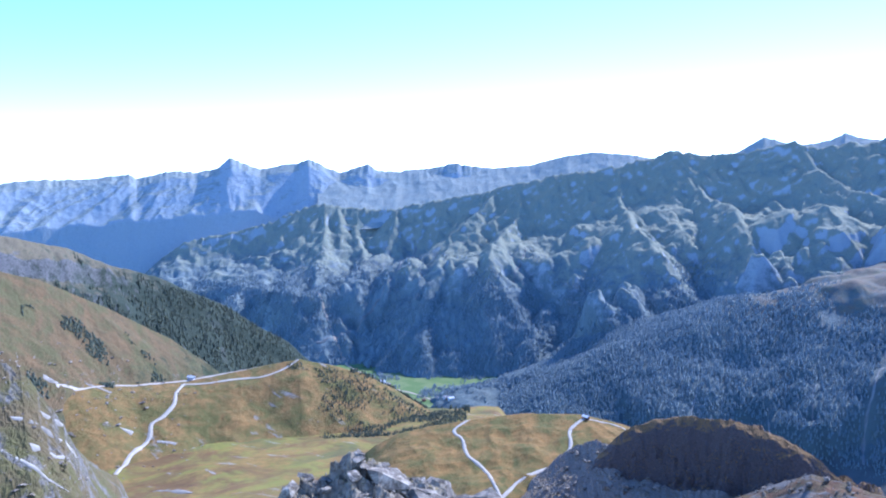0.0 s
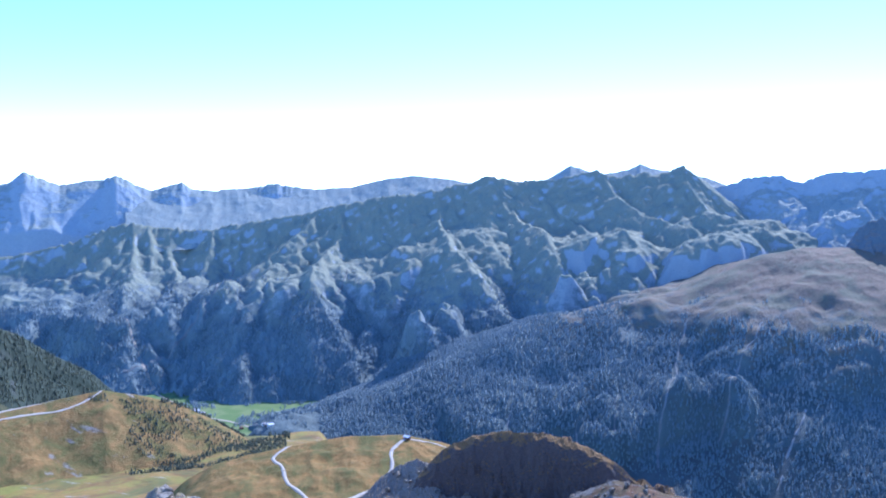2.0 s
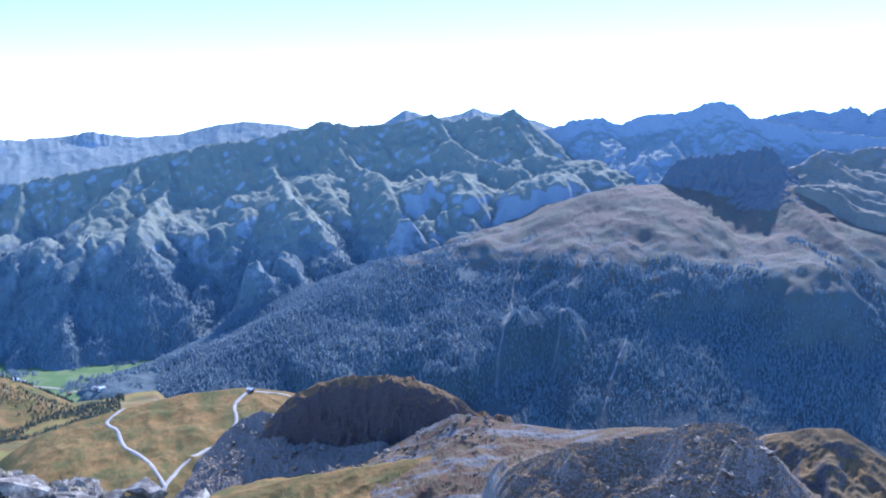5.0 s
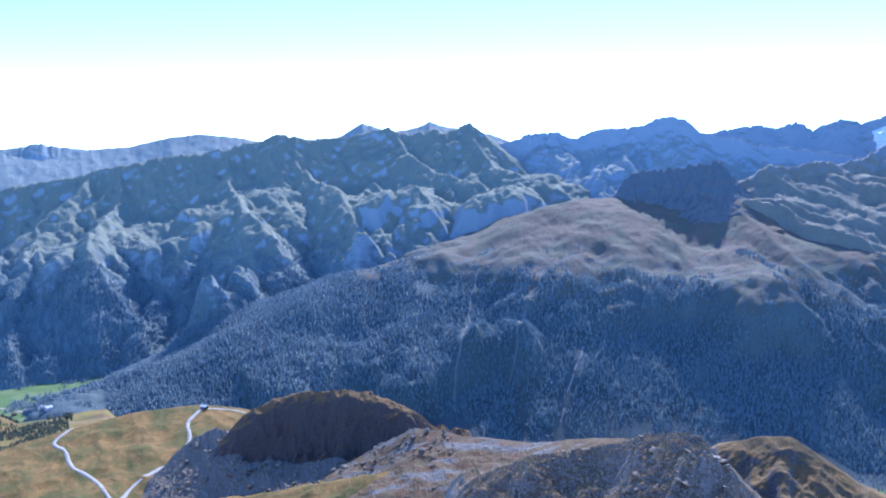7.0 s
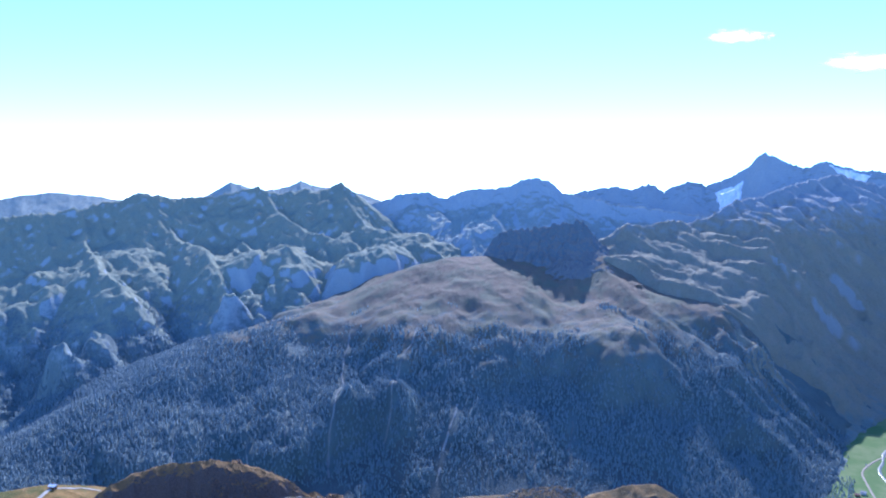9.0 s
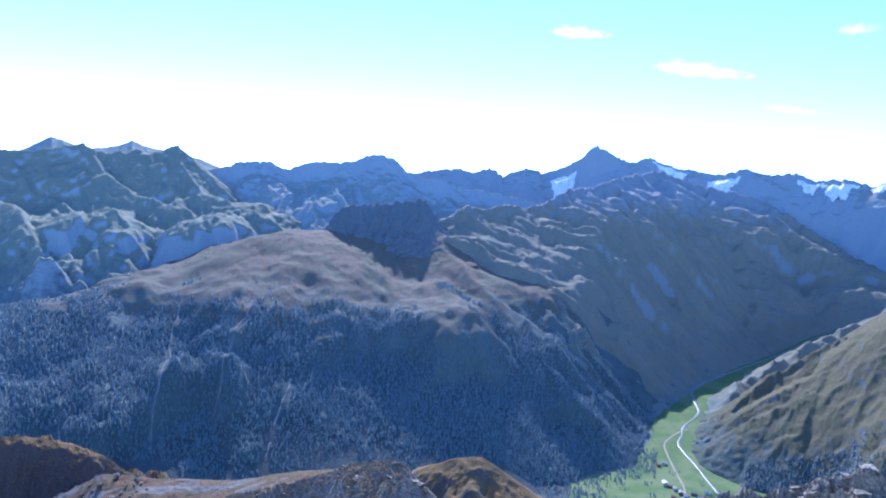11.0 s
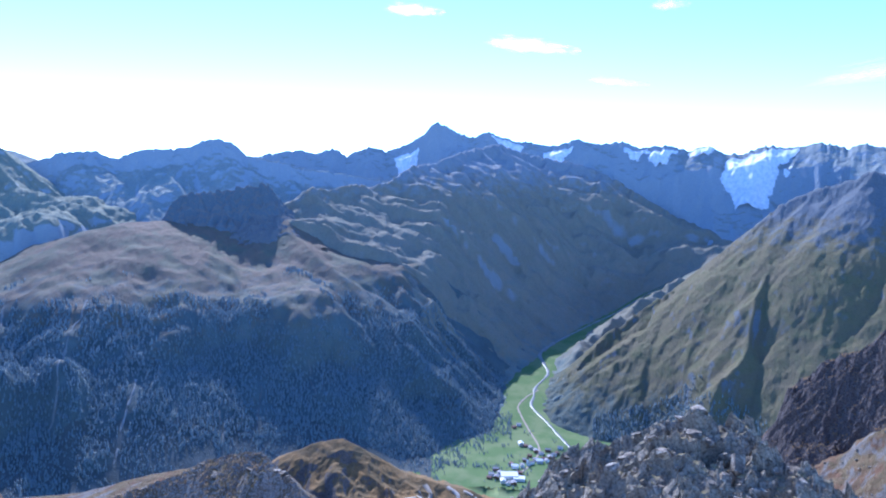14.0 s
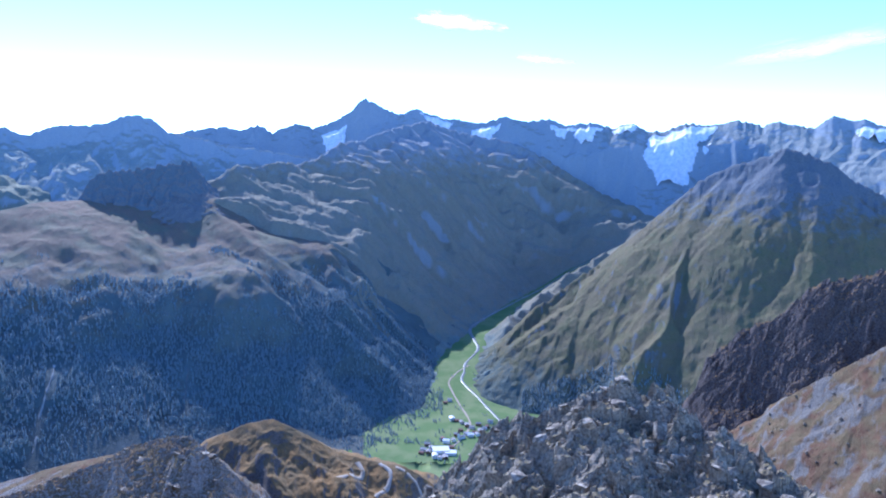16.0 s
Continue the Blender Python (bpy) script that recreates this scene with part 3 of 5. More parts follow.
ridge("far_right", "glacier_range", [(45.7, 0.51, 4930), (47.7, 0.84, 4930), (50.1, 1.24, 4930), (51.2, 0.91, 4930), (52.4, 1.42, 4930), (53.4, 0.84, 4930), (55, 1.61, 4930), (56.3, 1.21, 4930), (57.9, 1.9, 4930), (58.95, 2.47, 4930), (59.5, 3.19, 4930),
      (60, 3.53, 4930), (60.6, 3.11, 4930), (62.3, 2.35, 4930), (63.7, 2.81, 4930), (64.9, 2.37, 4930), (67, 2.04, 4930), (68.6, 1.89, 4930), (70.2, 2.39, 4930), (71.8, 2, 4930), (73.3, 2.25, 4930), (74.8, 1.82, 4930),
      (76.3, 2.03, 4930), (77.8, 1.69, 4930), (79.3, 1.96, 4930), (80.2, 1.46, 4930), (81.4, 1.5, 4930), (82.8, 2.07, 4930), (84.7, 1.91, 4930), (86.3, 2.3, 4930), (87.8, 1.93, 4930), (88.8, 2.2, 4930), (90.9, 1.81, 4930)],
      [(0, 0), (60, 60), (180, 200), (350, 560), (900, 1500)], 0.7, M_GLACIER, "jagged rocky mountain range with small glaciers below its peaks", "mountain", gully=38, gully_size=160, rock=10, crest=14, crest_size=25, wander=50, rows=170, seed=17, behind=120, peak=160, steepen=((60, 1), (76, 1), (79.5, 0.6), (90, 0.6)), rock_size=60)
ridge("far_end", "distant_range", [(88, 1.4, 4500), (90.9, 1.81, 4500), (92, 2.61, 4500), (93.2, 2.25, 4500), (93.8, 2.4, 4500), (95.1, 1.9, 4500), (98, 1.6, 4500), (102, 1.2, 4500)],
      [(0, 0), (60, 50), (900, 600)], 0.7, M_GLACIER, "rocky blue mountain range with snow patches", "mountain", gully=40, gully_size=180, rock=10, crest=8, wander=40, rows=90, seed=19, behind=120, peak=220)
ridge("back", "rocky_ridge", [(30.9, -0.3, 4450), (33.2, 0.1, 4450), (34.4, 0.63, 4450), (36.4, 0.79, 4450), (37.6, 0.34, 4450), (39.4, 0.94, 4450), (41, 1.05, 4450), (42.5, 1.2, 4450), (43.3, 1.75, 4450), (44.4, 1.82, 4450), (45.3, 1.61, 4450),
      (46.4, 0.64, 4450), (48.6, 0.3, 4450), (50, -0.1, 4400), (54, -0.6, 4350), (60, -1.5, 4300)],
      [(0, 0), (70, 80), (900, 600)], 0.7, M_HAZED_RANGE, "dark blue rocky mountain ridge behind the grassy spur", "mountain", gully=45, gully_size=160, rock=12, crest=12, crest_size=22, wander=50, rows=120, seed=23, behind=120, peak=260)

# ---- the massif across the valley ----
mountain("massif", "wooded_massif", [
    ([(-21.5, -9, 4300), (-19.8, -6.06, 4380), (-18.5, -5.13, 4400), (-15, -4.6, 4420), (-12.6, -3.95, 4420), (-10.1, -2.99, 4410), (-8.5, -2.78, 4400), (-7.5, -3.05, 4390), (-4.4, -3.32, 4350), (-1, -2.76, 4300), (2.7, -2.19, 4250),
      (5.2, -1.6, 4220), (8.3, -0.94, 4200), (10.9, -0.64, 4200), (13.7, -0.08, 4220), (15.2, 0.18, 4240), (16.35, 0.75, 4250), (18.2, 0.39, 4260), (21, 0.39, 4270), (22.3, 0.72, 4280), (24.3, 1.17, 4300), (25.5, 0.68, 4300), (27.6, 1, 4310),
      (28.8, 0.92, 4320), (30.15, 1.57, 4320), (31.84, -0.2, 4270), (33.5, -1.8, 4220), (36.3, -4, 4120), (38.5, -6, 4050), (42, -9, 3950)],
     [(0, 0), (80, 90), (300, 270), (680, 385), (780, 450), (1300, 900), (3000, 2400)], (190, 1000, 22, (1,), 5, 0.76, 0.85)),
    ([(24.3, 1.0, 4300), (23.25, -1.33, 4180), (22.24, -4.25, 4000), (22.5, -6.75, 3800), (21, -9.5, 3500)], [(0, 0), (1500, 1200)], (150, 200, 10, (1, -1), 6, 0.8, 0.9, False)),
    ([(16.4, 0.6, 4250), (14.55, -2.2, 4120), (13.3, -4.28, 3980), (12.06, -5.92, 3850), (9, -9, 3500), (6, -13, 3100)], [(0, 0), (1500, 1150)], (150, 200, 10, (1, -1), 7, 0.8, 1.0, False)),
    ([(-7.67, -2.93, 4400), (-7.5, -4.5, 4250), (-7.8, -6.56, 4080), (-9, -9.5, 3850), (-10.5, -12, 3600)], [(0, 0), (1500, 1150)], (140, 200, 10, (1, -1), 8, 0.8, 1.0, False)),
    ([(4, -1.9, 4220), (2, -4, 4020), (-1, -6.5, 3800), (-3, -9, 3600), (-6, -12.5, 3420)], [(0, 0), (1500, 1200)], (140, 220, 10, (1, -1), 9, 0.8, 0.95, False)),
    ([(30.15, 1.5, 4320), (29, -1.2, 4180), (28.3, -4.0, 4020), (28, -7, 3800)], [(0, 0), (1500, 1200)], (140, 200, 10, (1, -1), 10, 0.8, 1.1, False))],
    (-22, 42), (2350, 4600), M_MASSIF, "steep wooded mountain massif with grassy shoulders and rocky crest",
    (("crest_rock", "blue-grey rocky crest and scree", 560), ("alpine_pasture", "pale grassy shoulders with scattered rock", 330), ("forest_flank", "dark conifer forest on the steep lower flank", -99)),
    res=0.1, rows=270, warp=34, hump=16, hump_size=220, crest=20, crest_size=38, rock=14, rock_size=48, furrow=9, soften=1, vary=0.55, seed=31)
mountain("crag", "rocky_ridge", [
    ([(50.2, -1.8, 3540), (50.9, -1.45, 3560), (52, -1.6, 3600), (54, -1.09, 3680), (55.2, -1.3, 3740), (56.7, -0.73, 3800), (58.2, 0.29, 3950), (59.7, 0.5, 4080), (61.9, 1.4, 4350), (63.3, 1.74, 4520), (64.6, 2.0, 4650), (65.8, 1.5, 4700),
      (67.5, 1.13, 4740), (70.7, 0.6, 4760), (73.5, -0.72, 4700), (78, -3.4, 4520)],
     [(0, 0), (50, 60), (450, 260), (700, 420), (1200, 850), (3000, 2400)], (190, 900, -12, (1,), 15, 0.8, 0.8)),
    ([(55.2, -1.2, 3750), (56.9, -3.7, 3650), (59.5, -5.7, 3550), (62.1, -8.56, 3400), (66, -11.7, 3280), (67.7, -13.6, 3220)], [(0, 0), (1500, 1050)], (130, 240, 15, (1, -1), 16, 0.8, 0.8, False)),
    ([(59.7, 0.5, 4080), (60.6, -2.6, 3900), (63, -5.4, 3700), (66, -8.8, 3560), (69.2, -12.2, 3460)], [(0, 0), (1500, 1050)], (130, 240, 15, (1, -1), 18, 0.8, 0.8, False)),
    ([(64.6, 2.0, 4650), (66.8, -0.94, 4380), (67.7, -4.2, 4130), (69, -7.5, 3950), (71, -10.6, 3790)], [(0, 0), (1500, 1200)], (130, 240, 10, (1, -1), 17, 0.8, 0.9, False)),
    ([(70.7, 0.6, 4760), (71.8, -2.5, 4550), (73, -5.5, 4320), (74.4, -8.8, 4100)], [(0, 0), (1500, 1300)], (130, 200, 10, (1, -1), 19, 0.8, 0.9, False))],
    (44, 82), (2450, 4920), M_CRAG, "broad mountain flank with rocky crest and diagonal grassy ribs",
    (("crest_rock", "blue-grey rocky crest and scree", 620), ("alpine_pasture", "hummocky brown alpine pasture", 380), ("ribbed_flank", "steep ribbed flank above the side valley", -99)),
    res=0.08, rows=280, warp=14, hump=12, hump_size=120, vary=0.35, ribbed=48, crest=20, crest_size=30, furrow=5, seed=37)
mountain("outcrop", "rocky_outcrop", [
    ([(40.7, -4.2, 3330), (41.3, -2.61, 3340), (41.8, -2.2, 3345), (42.9, -1.88, 3350), (44.5, -1.75, 3360), (45.8, -1.55, 3370), (46.7, -1.5, 3375), (47.5, -1.12, 3380), (48.2, -1.7, 3400), (48.8, -2.6, 3420), (50, -3.6, 3450)],
     [(0, 0), (45, 80), (90, 140), (300, 260)], (60, 110, 0, (1,), 25, 0.75, 1.6)),
    ([(47.5, -1.2, 3385), (47.3, -2.8, 3330), (47.5, -4.6, 3270), (47.2, -5.8, 3225)], [(0, 0), (60, 90), (300, 300)], (40, 50, 0, (1, -1), 26, 0.8, 1.7, False)),
    ([(42.9, -1.9, 3355), (43.5, -3.2, 3310), (44.2, -4.5, 3260)], [(0, 0), (60, 90), (300, 300)], (40, 50, 0, (1, -1), 27, 0.8, 1.7, False))],
    (39, 52), (3120, 3500), M_OUTCROP, "dark craggy rock outcrop on top of the grassy spur",
    (("rock_crown", "dark splintered rock towers", 690), ("rock_wall", "dark rock wall with gullies", 625), ("scree_apron", "pale grey scree apron", -99)),
    res=0.06, rows=130, warp=8, rock=14, rock_size=32, crest=24, crest_size=26, furrow=2, soften=0, seed=39, sink=-300)
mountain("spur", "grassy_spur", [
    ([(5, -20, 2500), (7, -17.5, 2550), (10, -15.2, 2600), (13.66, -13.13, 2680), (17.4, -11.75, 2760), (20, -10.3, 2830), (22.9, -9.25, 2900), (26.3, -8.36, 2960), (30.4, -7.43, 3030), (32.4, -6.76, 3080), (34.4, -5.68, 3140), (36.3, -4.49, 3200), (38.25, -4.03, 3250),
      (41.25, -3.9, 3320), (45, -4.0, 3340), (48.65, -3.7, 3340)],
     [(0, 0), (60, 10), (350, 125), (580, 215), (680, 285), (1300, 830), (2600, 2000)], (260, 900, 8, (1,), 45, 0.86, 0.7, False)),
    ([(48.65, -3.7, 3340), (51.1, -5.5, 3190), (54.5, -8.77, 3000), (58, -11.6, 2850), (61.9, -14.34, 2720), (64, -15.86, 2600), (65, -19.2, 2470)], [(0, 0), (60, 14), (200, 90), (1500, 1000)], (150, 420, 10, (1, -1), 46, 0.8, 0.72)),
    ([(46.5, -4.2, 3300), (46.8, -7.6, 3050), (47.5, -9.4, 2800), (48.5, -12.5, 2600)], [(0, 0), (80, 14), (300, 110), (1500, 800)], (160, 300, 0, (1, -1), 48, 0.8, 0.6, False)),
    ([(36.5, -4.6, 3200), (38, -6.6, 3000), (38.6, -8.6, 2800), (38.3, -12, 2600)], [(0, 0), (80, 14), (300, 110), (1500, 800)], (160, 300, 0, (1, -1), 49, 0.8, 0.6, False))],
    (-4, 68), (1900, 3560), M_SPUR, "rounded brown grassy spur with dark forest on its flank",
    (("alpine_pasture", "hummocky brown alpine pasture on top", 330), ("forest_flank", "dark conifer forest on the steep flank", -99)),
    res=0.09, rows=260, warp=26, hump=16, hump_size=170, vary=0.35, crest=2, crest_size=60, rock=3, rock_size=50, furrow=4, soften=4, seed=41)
mountain("right_hill", "pyramid_hill", [
    ([(68.5, -17.2, 2720), (70, -14.9, 2830), (72.9, -11.3, 2960), (74.9, -9.9, 2990), (76.5, -8.6, 3000), (79.2, -7.0, 3000), (82.4, -5.0, 3020), (83.1, -3.2, 3040), (84, -1.8, 3050), (86.1, -0.7, 3040), (87.2, -0.45, 3020), (89.27, 0.55, 3000), (91.2, 0.1, 2980),
      (92.4, -0.6, 2970), (93.8, -1.6, 2960), (95.4, -2.5, 2950), (99, -4, 2950), (103, -6, 2950)],
     [(0, 0), (40, 50), (300, 290), (900, 950), (2600, 2700)], (190, 600, 25, (1,), 55, 0.87, 0.95)),
    ([(84, -1.9, 3050), (84, -5.08, 2860), (82.7, -8.34, 2680), (82.6, -11.54, 2520), (80.8, -14.1, 2400), (80.2, -16.9, 2300), (79.5, -20, 2230)], [(0, 0), (30, 32), (1500, 1750)], (120, 300, 20, (1, -1), 56, 0.8, 1.15)),
    ([(80, -7.4, 2990), (76.6, -10.33, 2870), (73.35, -12.8, 2780), (70.6, -16.3, 2650)], [(0, 0), (40, 24), (1500, 1100)], (120, 240, 10, (1, -1), 57, 0.8, 0.75, False)),
    ([(89.3, 0.5, 3000), (90, -4, 2820), (89.5, -9, 2600), (88.5, -14, 2400)], [(0, 0), (30, 34), (1500, 1750)], (120, 260, 0, (1, -1), 58, 0.8, 1.15, False))],
    (66, 103), (1800, 3400), M_PYRAMID, "steep pyramid-shaped mountain with rocky top and grassy ribs",
    (("summit_rock", "dark rocky summit wall", 560), ("ribbed_pasture", "olive and brown grassy ribs", 260), ("lower_slope", "steep lower slope with dark woods", -99)),
    res=0.08, rows=240, warp=14, hump=10, hump_size=110, crest=14, crest_size=26, rock=9, rock_size=50, furrow=4, seed=43)

# ---- hills on the near side ----
ridge("shoulder", "wooded_shoulder", [(-36, -3, 1450), (-29.9, -4.16, 1500), (-28, -4.82, 1550), (-26, -5.31, 1600), (-23.3, -6.63, 1680), (-20.8, -7.45, 1760), (-18.6, -8.61, 1850), (-16, -9.86, 1950), (-13.7, -11.6, 2050), (-11.7, -12.7, 2150), (-10.5, -13.9, 2200), (-8, -16.4, 2300), (-6, -19, 2350)],
      [(0, 0), (45, 15), (62, 48), (90, 66), (120, 98), (300, 240), (500, 380)], 0.6, M_WOODHILL, "dark wooded shoulder with cliffs and brown grass on top", "hill", gully=14, gully_size=50, rock=4, rock_size=30, crest=3, wander=18, rows=150, seed=51, behind=250, peak=120, hump=10, hump_size=60)
ridge("flank", "grassy_flank", [(-36, -5, 950), (-30, -6.51, 1000), (-28, -7.21, 1040), (-25.9, -8.34, 1090), (-23.5, -9.69, 1140), (-21.4, -11, 1190), (-19.9, -11.9, 1220), (-17.7, -13.7, 1260), (-15.4, -15.5, 1300), (-12, -18, 1350)],
      [(0, 0), (100, 45), (400, 190)], 0.5, M_FLANK, "brown grassy mountain flank with pale rock slabs and dwarf pines", "hill", gully=7, gully_size=45, rock=2, rock_size=25, crest=1.5, rows=130, seed=53, behind=150, peak=120, hump=8, hump_size=70, block=1.2, block_where=((0, 0), (60, 0), (120, 0.5), (200, 0.4), (400, 0)))
ridge("knoll", "grassy_knoll", [(-36, -14, 900), (-30.6, -14, 930), (-27.3, -14.15, 950), (-22.3, -14.77, 980), (-18.9, -14.83, 1000), (-15, -14.51, 1030), (-10.9, -14.04, 1060), (-8.9, -14.51, 1060), (-6.4, -15.24, 1050), (-3.9, -16.5, 1030), (-0.5, -18.6, 1000), (2.5, -21, 980)],
      [(0, 0), (40, 8), (150, 55), (260, 80), (400, 90)], 0.5, M_KNOLL, "rounded brown grassy knoll with a white track across it", "hill", gully=2.5, gully_size=90, rock=1.5, rock_size=30, crest=0.6, rows=130, seed=57, behind=250, peak=120, taper=4, drop=40, hump=7, hump_size=70)
ridge("hut_hill", "grassy_hill", [(-9, -22, 560), (-6.5, -20.8, 580), (-3.9, -19.73, 610), (-1.3, -19.2, 630), (2.1, -18.73, 650), (5.6, -18.3, 660), (10.2, -18.26, 660), (13.1, -18.75, 650), (16.3, -19.7, 640), (19, -21, 630)],
      [(0, 0), (60, 5), (150, 14), (260, 60)], 0.5, M_NEAR, "golden grassy hilltop with pale gravel tracks", "hill", gully=1.2, gully_size=40, rock=1.8, rock_size=25, crest=0.5, rows=130, seed=59, behind=150, taper=4, drop=30, peak=100, hump=3, hump_size=35)
ridge("saddle", "grassy_saddle", [(16, -24.6, 490), (21, -23, 488), (24.5, -21.4, 485), (26, -20.8, 480), (27.6, -20.95, 470), (29.8, -21.31, 450), (34.5, -21.65, 420), (36.7, -21.53, 400), (39.6, -21.1, 370), (43.7, -20.9, 340), (47, -21, 320)],
      [(0, 0), (60, -1), (140, 5), (240, 40)], 0.5, M_SCREE, "grassy saddle with scree between the rocky dome and the knob", "hill", gully=2, gully_size=30, rock=2, rock_size=18, crest=0.6, rows=110, seed=61, behind=120, peak=60, hump=4, hump_size=30, block=1.2, block_where=((0, 0), (50, 0.2), (120, 0.5), (240, 0.5)), taper=4, drop=20)
ridge("dome", "rocky_dome", [(8.5, -25, 520), (11, -21.4, 520), (12.2, -20.2, 520), (13.2, -19.2, 520), (15.5, -18.2, 525), (17.9, -17.84, 525), (20.6, -17.95, 520), (22.3, -18.2, 515), (24.5, -18.9, 505), (26, -19.6, 500), (27.6, -20.7, 495), (30, -22.6, 490), (33, -26, 485)],
      [(0, 0), (7, 2), (12, 12), (22, 33), (40, 45), (110, 72)], 0.5, M_CLIFF, "dome of brown grass with a dark rock face", "hill", gully=11, gully_size=22, rock=4, rock_size=12, crest=0.6, wander=8, rows=190, res=0.06, seed=63, behind=100, peak=60, block=2.4, block_where=((9, 0), (13, 1), (26, 1), (34, 0.25), (110, 0.2)), hump=7, hump_size=16)
ridge("talus", "scree_slope", [(4.5, -25.5, 505), (6.5, -22.8, 520), (8.5, -21.2, 545), (10, -20.3, 560), (11.5, -19.9, 560), (12.6, -20.4, 535), (13.6, -22, 505), (15, -22.3, 492), (17, -22.9, 486), (20, -22.6, 482), (22, -23.2, 478), (24.5, -22.4, 474), (27, -22.6, 468), (29, -23, 462), (32, -25, 455)],
      [(0, 0), (30, 5), (100, 30)], 0.5, M_TALUS, "grey scree slope of loose rock below the dark face", "scree", gully=1.5, gully_size=14, rock=1.2, rock_size=7, crest=2.0, crest_size=6, rows=120, res=0.07, seed=65, behind=30, peak=20, block=0.8)
ridge("fore_slope", "grassy_slope", [(1, -28, 432), (5, -26, 432), (9, -25.3, 432), (14, -24.7, 430), (20, -24.2, 425), (26, -23.5, 420), (31, -22.6, 410), (36, -22.6, 400), (40, -23, 390)],
      [(0, 0), (60, 6), (150, 50)], 0.4, M_NEAR, "brown grassy slope in front of the scree", "slope", gully=2, gully_size=30, rock=1.5, rock_size=14, crest=0.5, rows=90, res=0.1, seed=66, behind=60, peak=40, hump=3, hump_size=30)
ridge("hill_two", "rocky_hill", [(46, -22.5, 430), (48.6, -20.73, 430), (51, -19.84, 425), (53.3, -19.5, 420), (55.6, -20.6, 415), (58, -22, 410), (60.7, -22.7, 410), (63.3, -23.1, 410), (65.1, -24, 410), (67, -25.2, 410), (70, -28, 410)],
      [(0, 0), (10, 3), (40, 15), (120, 55)], 0.5, M_HILL, "brown hill with a dark rock face and hairpin tracks", "hill", gully=10, gully_size=26, rock=2.5, rock_size=14, crest=0.6, wander=4, rows=150, seed=67, behind=100, peak=40, taper=2, drop=20, block=0, block_where=((10, 0), (16, 1), (40, 0.8), (60, 0.1)), res=0.07, hump=5, hump_size=30)
ridge("knob", "rocky_hillock", [(28, -26, 250), (31, -24, 245), (35.1, -22.5, 235), (39.6, -21.78, 230), (42.9, -20.63, 225), (44.9, -20.3, 222), (46.4, -19.95, 220), (47.5, -20.35, 220), (49.5, -22.2, 215), (51.7, -24.2, 210), (54, -26, 205)],
      [(0, 0), (30, 10), (90, 45)], 0.6, M_KNOB, "grey rocky hillock with thin brown grass", "hill", gully=4, gully_size=13, rock=0.6, rock_size=8, crest=0.9, crest_size=6, rows=220, res=0.05, seed=71, behind=50, peak=30, taper=2, drop=12, block=0.8, block_where=((0, 0.6), (40, 0.7)), hump=4, hump_size=14, slant=((30, 0.8), (46, 0.3), (52, -0.6)))
ridge("cliff", "rock_cliff", [(82, -22.5, 300), (82.8, -20.5, 300), (84.5, -16.5, 300), (85.2, -14.5, 298), (87.3, -11.9, 290), (89.4, -10.9, 285), (91.7, -8.42, 280), (93, -7.82, 275), (95.8, -7.47, 270), (100, -7, 265)],
      [(0, 0), (5, 4), (14, 20), (26, 36), (60, 60)], 0.9, M_CLIFF, "dark craggy rock cliff above the scree", "cliff", gully=6, gully_size=11, rock=4, rock_size=9, crest=1.5, crest_size=7, wander=5, rows=170, res=0.06, seed=73, behind=60, peak=25, taper=1, drop=15, block=1.8)
ridge("scree_flank", "scree_flank", [(80.5, -25, 262), (83, -22.3, 262), (85, -20.6, 262), (87.4, -18.8, 262), (89, -17.8, 260), (90.6, -16.2, 258), (93.5, -14.2, 255), (96, -12.2, 250), (100, -9.5, 245)],
      [(0, 0), (80, 40), (140, 72)], 0.3, M_SCREE, "slope of pale scree and rust-brown grass below the cliff", "slope", gully=1.5, gully_size=10, rock=0.8, rock_size=4, crest=1.0, crest_size=8, rows=150, res=0.06, seed=74, behind=12, peak=30, hump=2, hump_size=12, slant=((82, -0.6), (98, -0.6)))
ridge("rock_ridge", "rock_ridge", [(62, -28, 88), (64.7, -25.25, 88), (67.3, -23.2, 89), (70.2, -20.37, 90), (72.3, -19.3, 90), (75.3, -18.2, 91), (77.7, -17.1, 92), (79.5, -16.2, 92), (81.4, -16.8, 92), (83.4, -17.3, 91), (84.6, -18.4, 90), (87.4, -19.2, 88), (88.9, -19.7, 86), (91.2, -21.1, 84), (93.1, -22.3, 82), (97, -25, 78)],
      [(0, 0), (4, 1.0), (20, 4.4), (50, 22)], 0.9, M_ROCK, "jagged ridge of broken grey rock just below the summit", "rock ridge", gully=0.8, gully_size=6, rock=0.3, rock_size=4, crest=0.9, crest_size=3, wander=3, rows=320, res=0.05, seed=79, behind=25, peak=7, taper=2, drop=6, block=1.7, hump=2.6, hump_size=8)
ridge("left_slope", "rocky_slope", [(-38, -10, 240), (-34, -11, 245), (-30.4, -12.25, 250), (-29.2, -13, 250), (-28.2, -14.75, 248), (-27, -16.7, 246), (-26.2, -18.7, 244), (-25.6, -20.6, 242), (-25, -21.8, 240), (-23, -25, 238)],
      [(0, 0), (20, 14), (90, 60)], 0.8, M_LEFT, "steep rocky mountainside with pale slabs", "slope", gully=2.5, gully_size=16, rock=1.2, rock_size=9, crest=1, crest_size=6, rows=140, res=0.07, seed=83, behind=60, peak=25, taper=1, drop=10, block=0.5, block_where=((0, 0.8), (40, 0.8)), hump=4, hump_size=25)


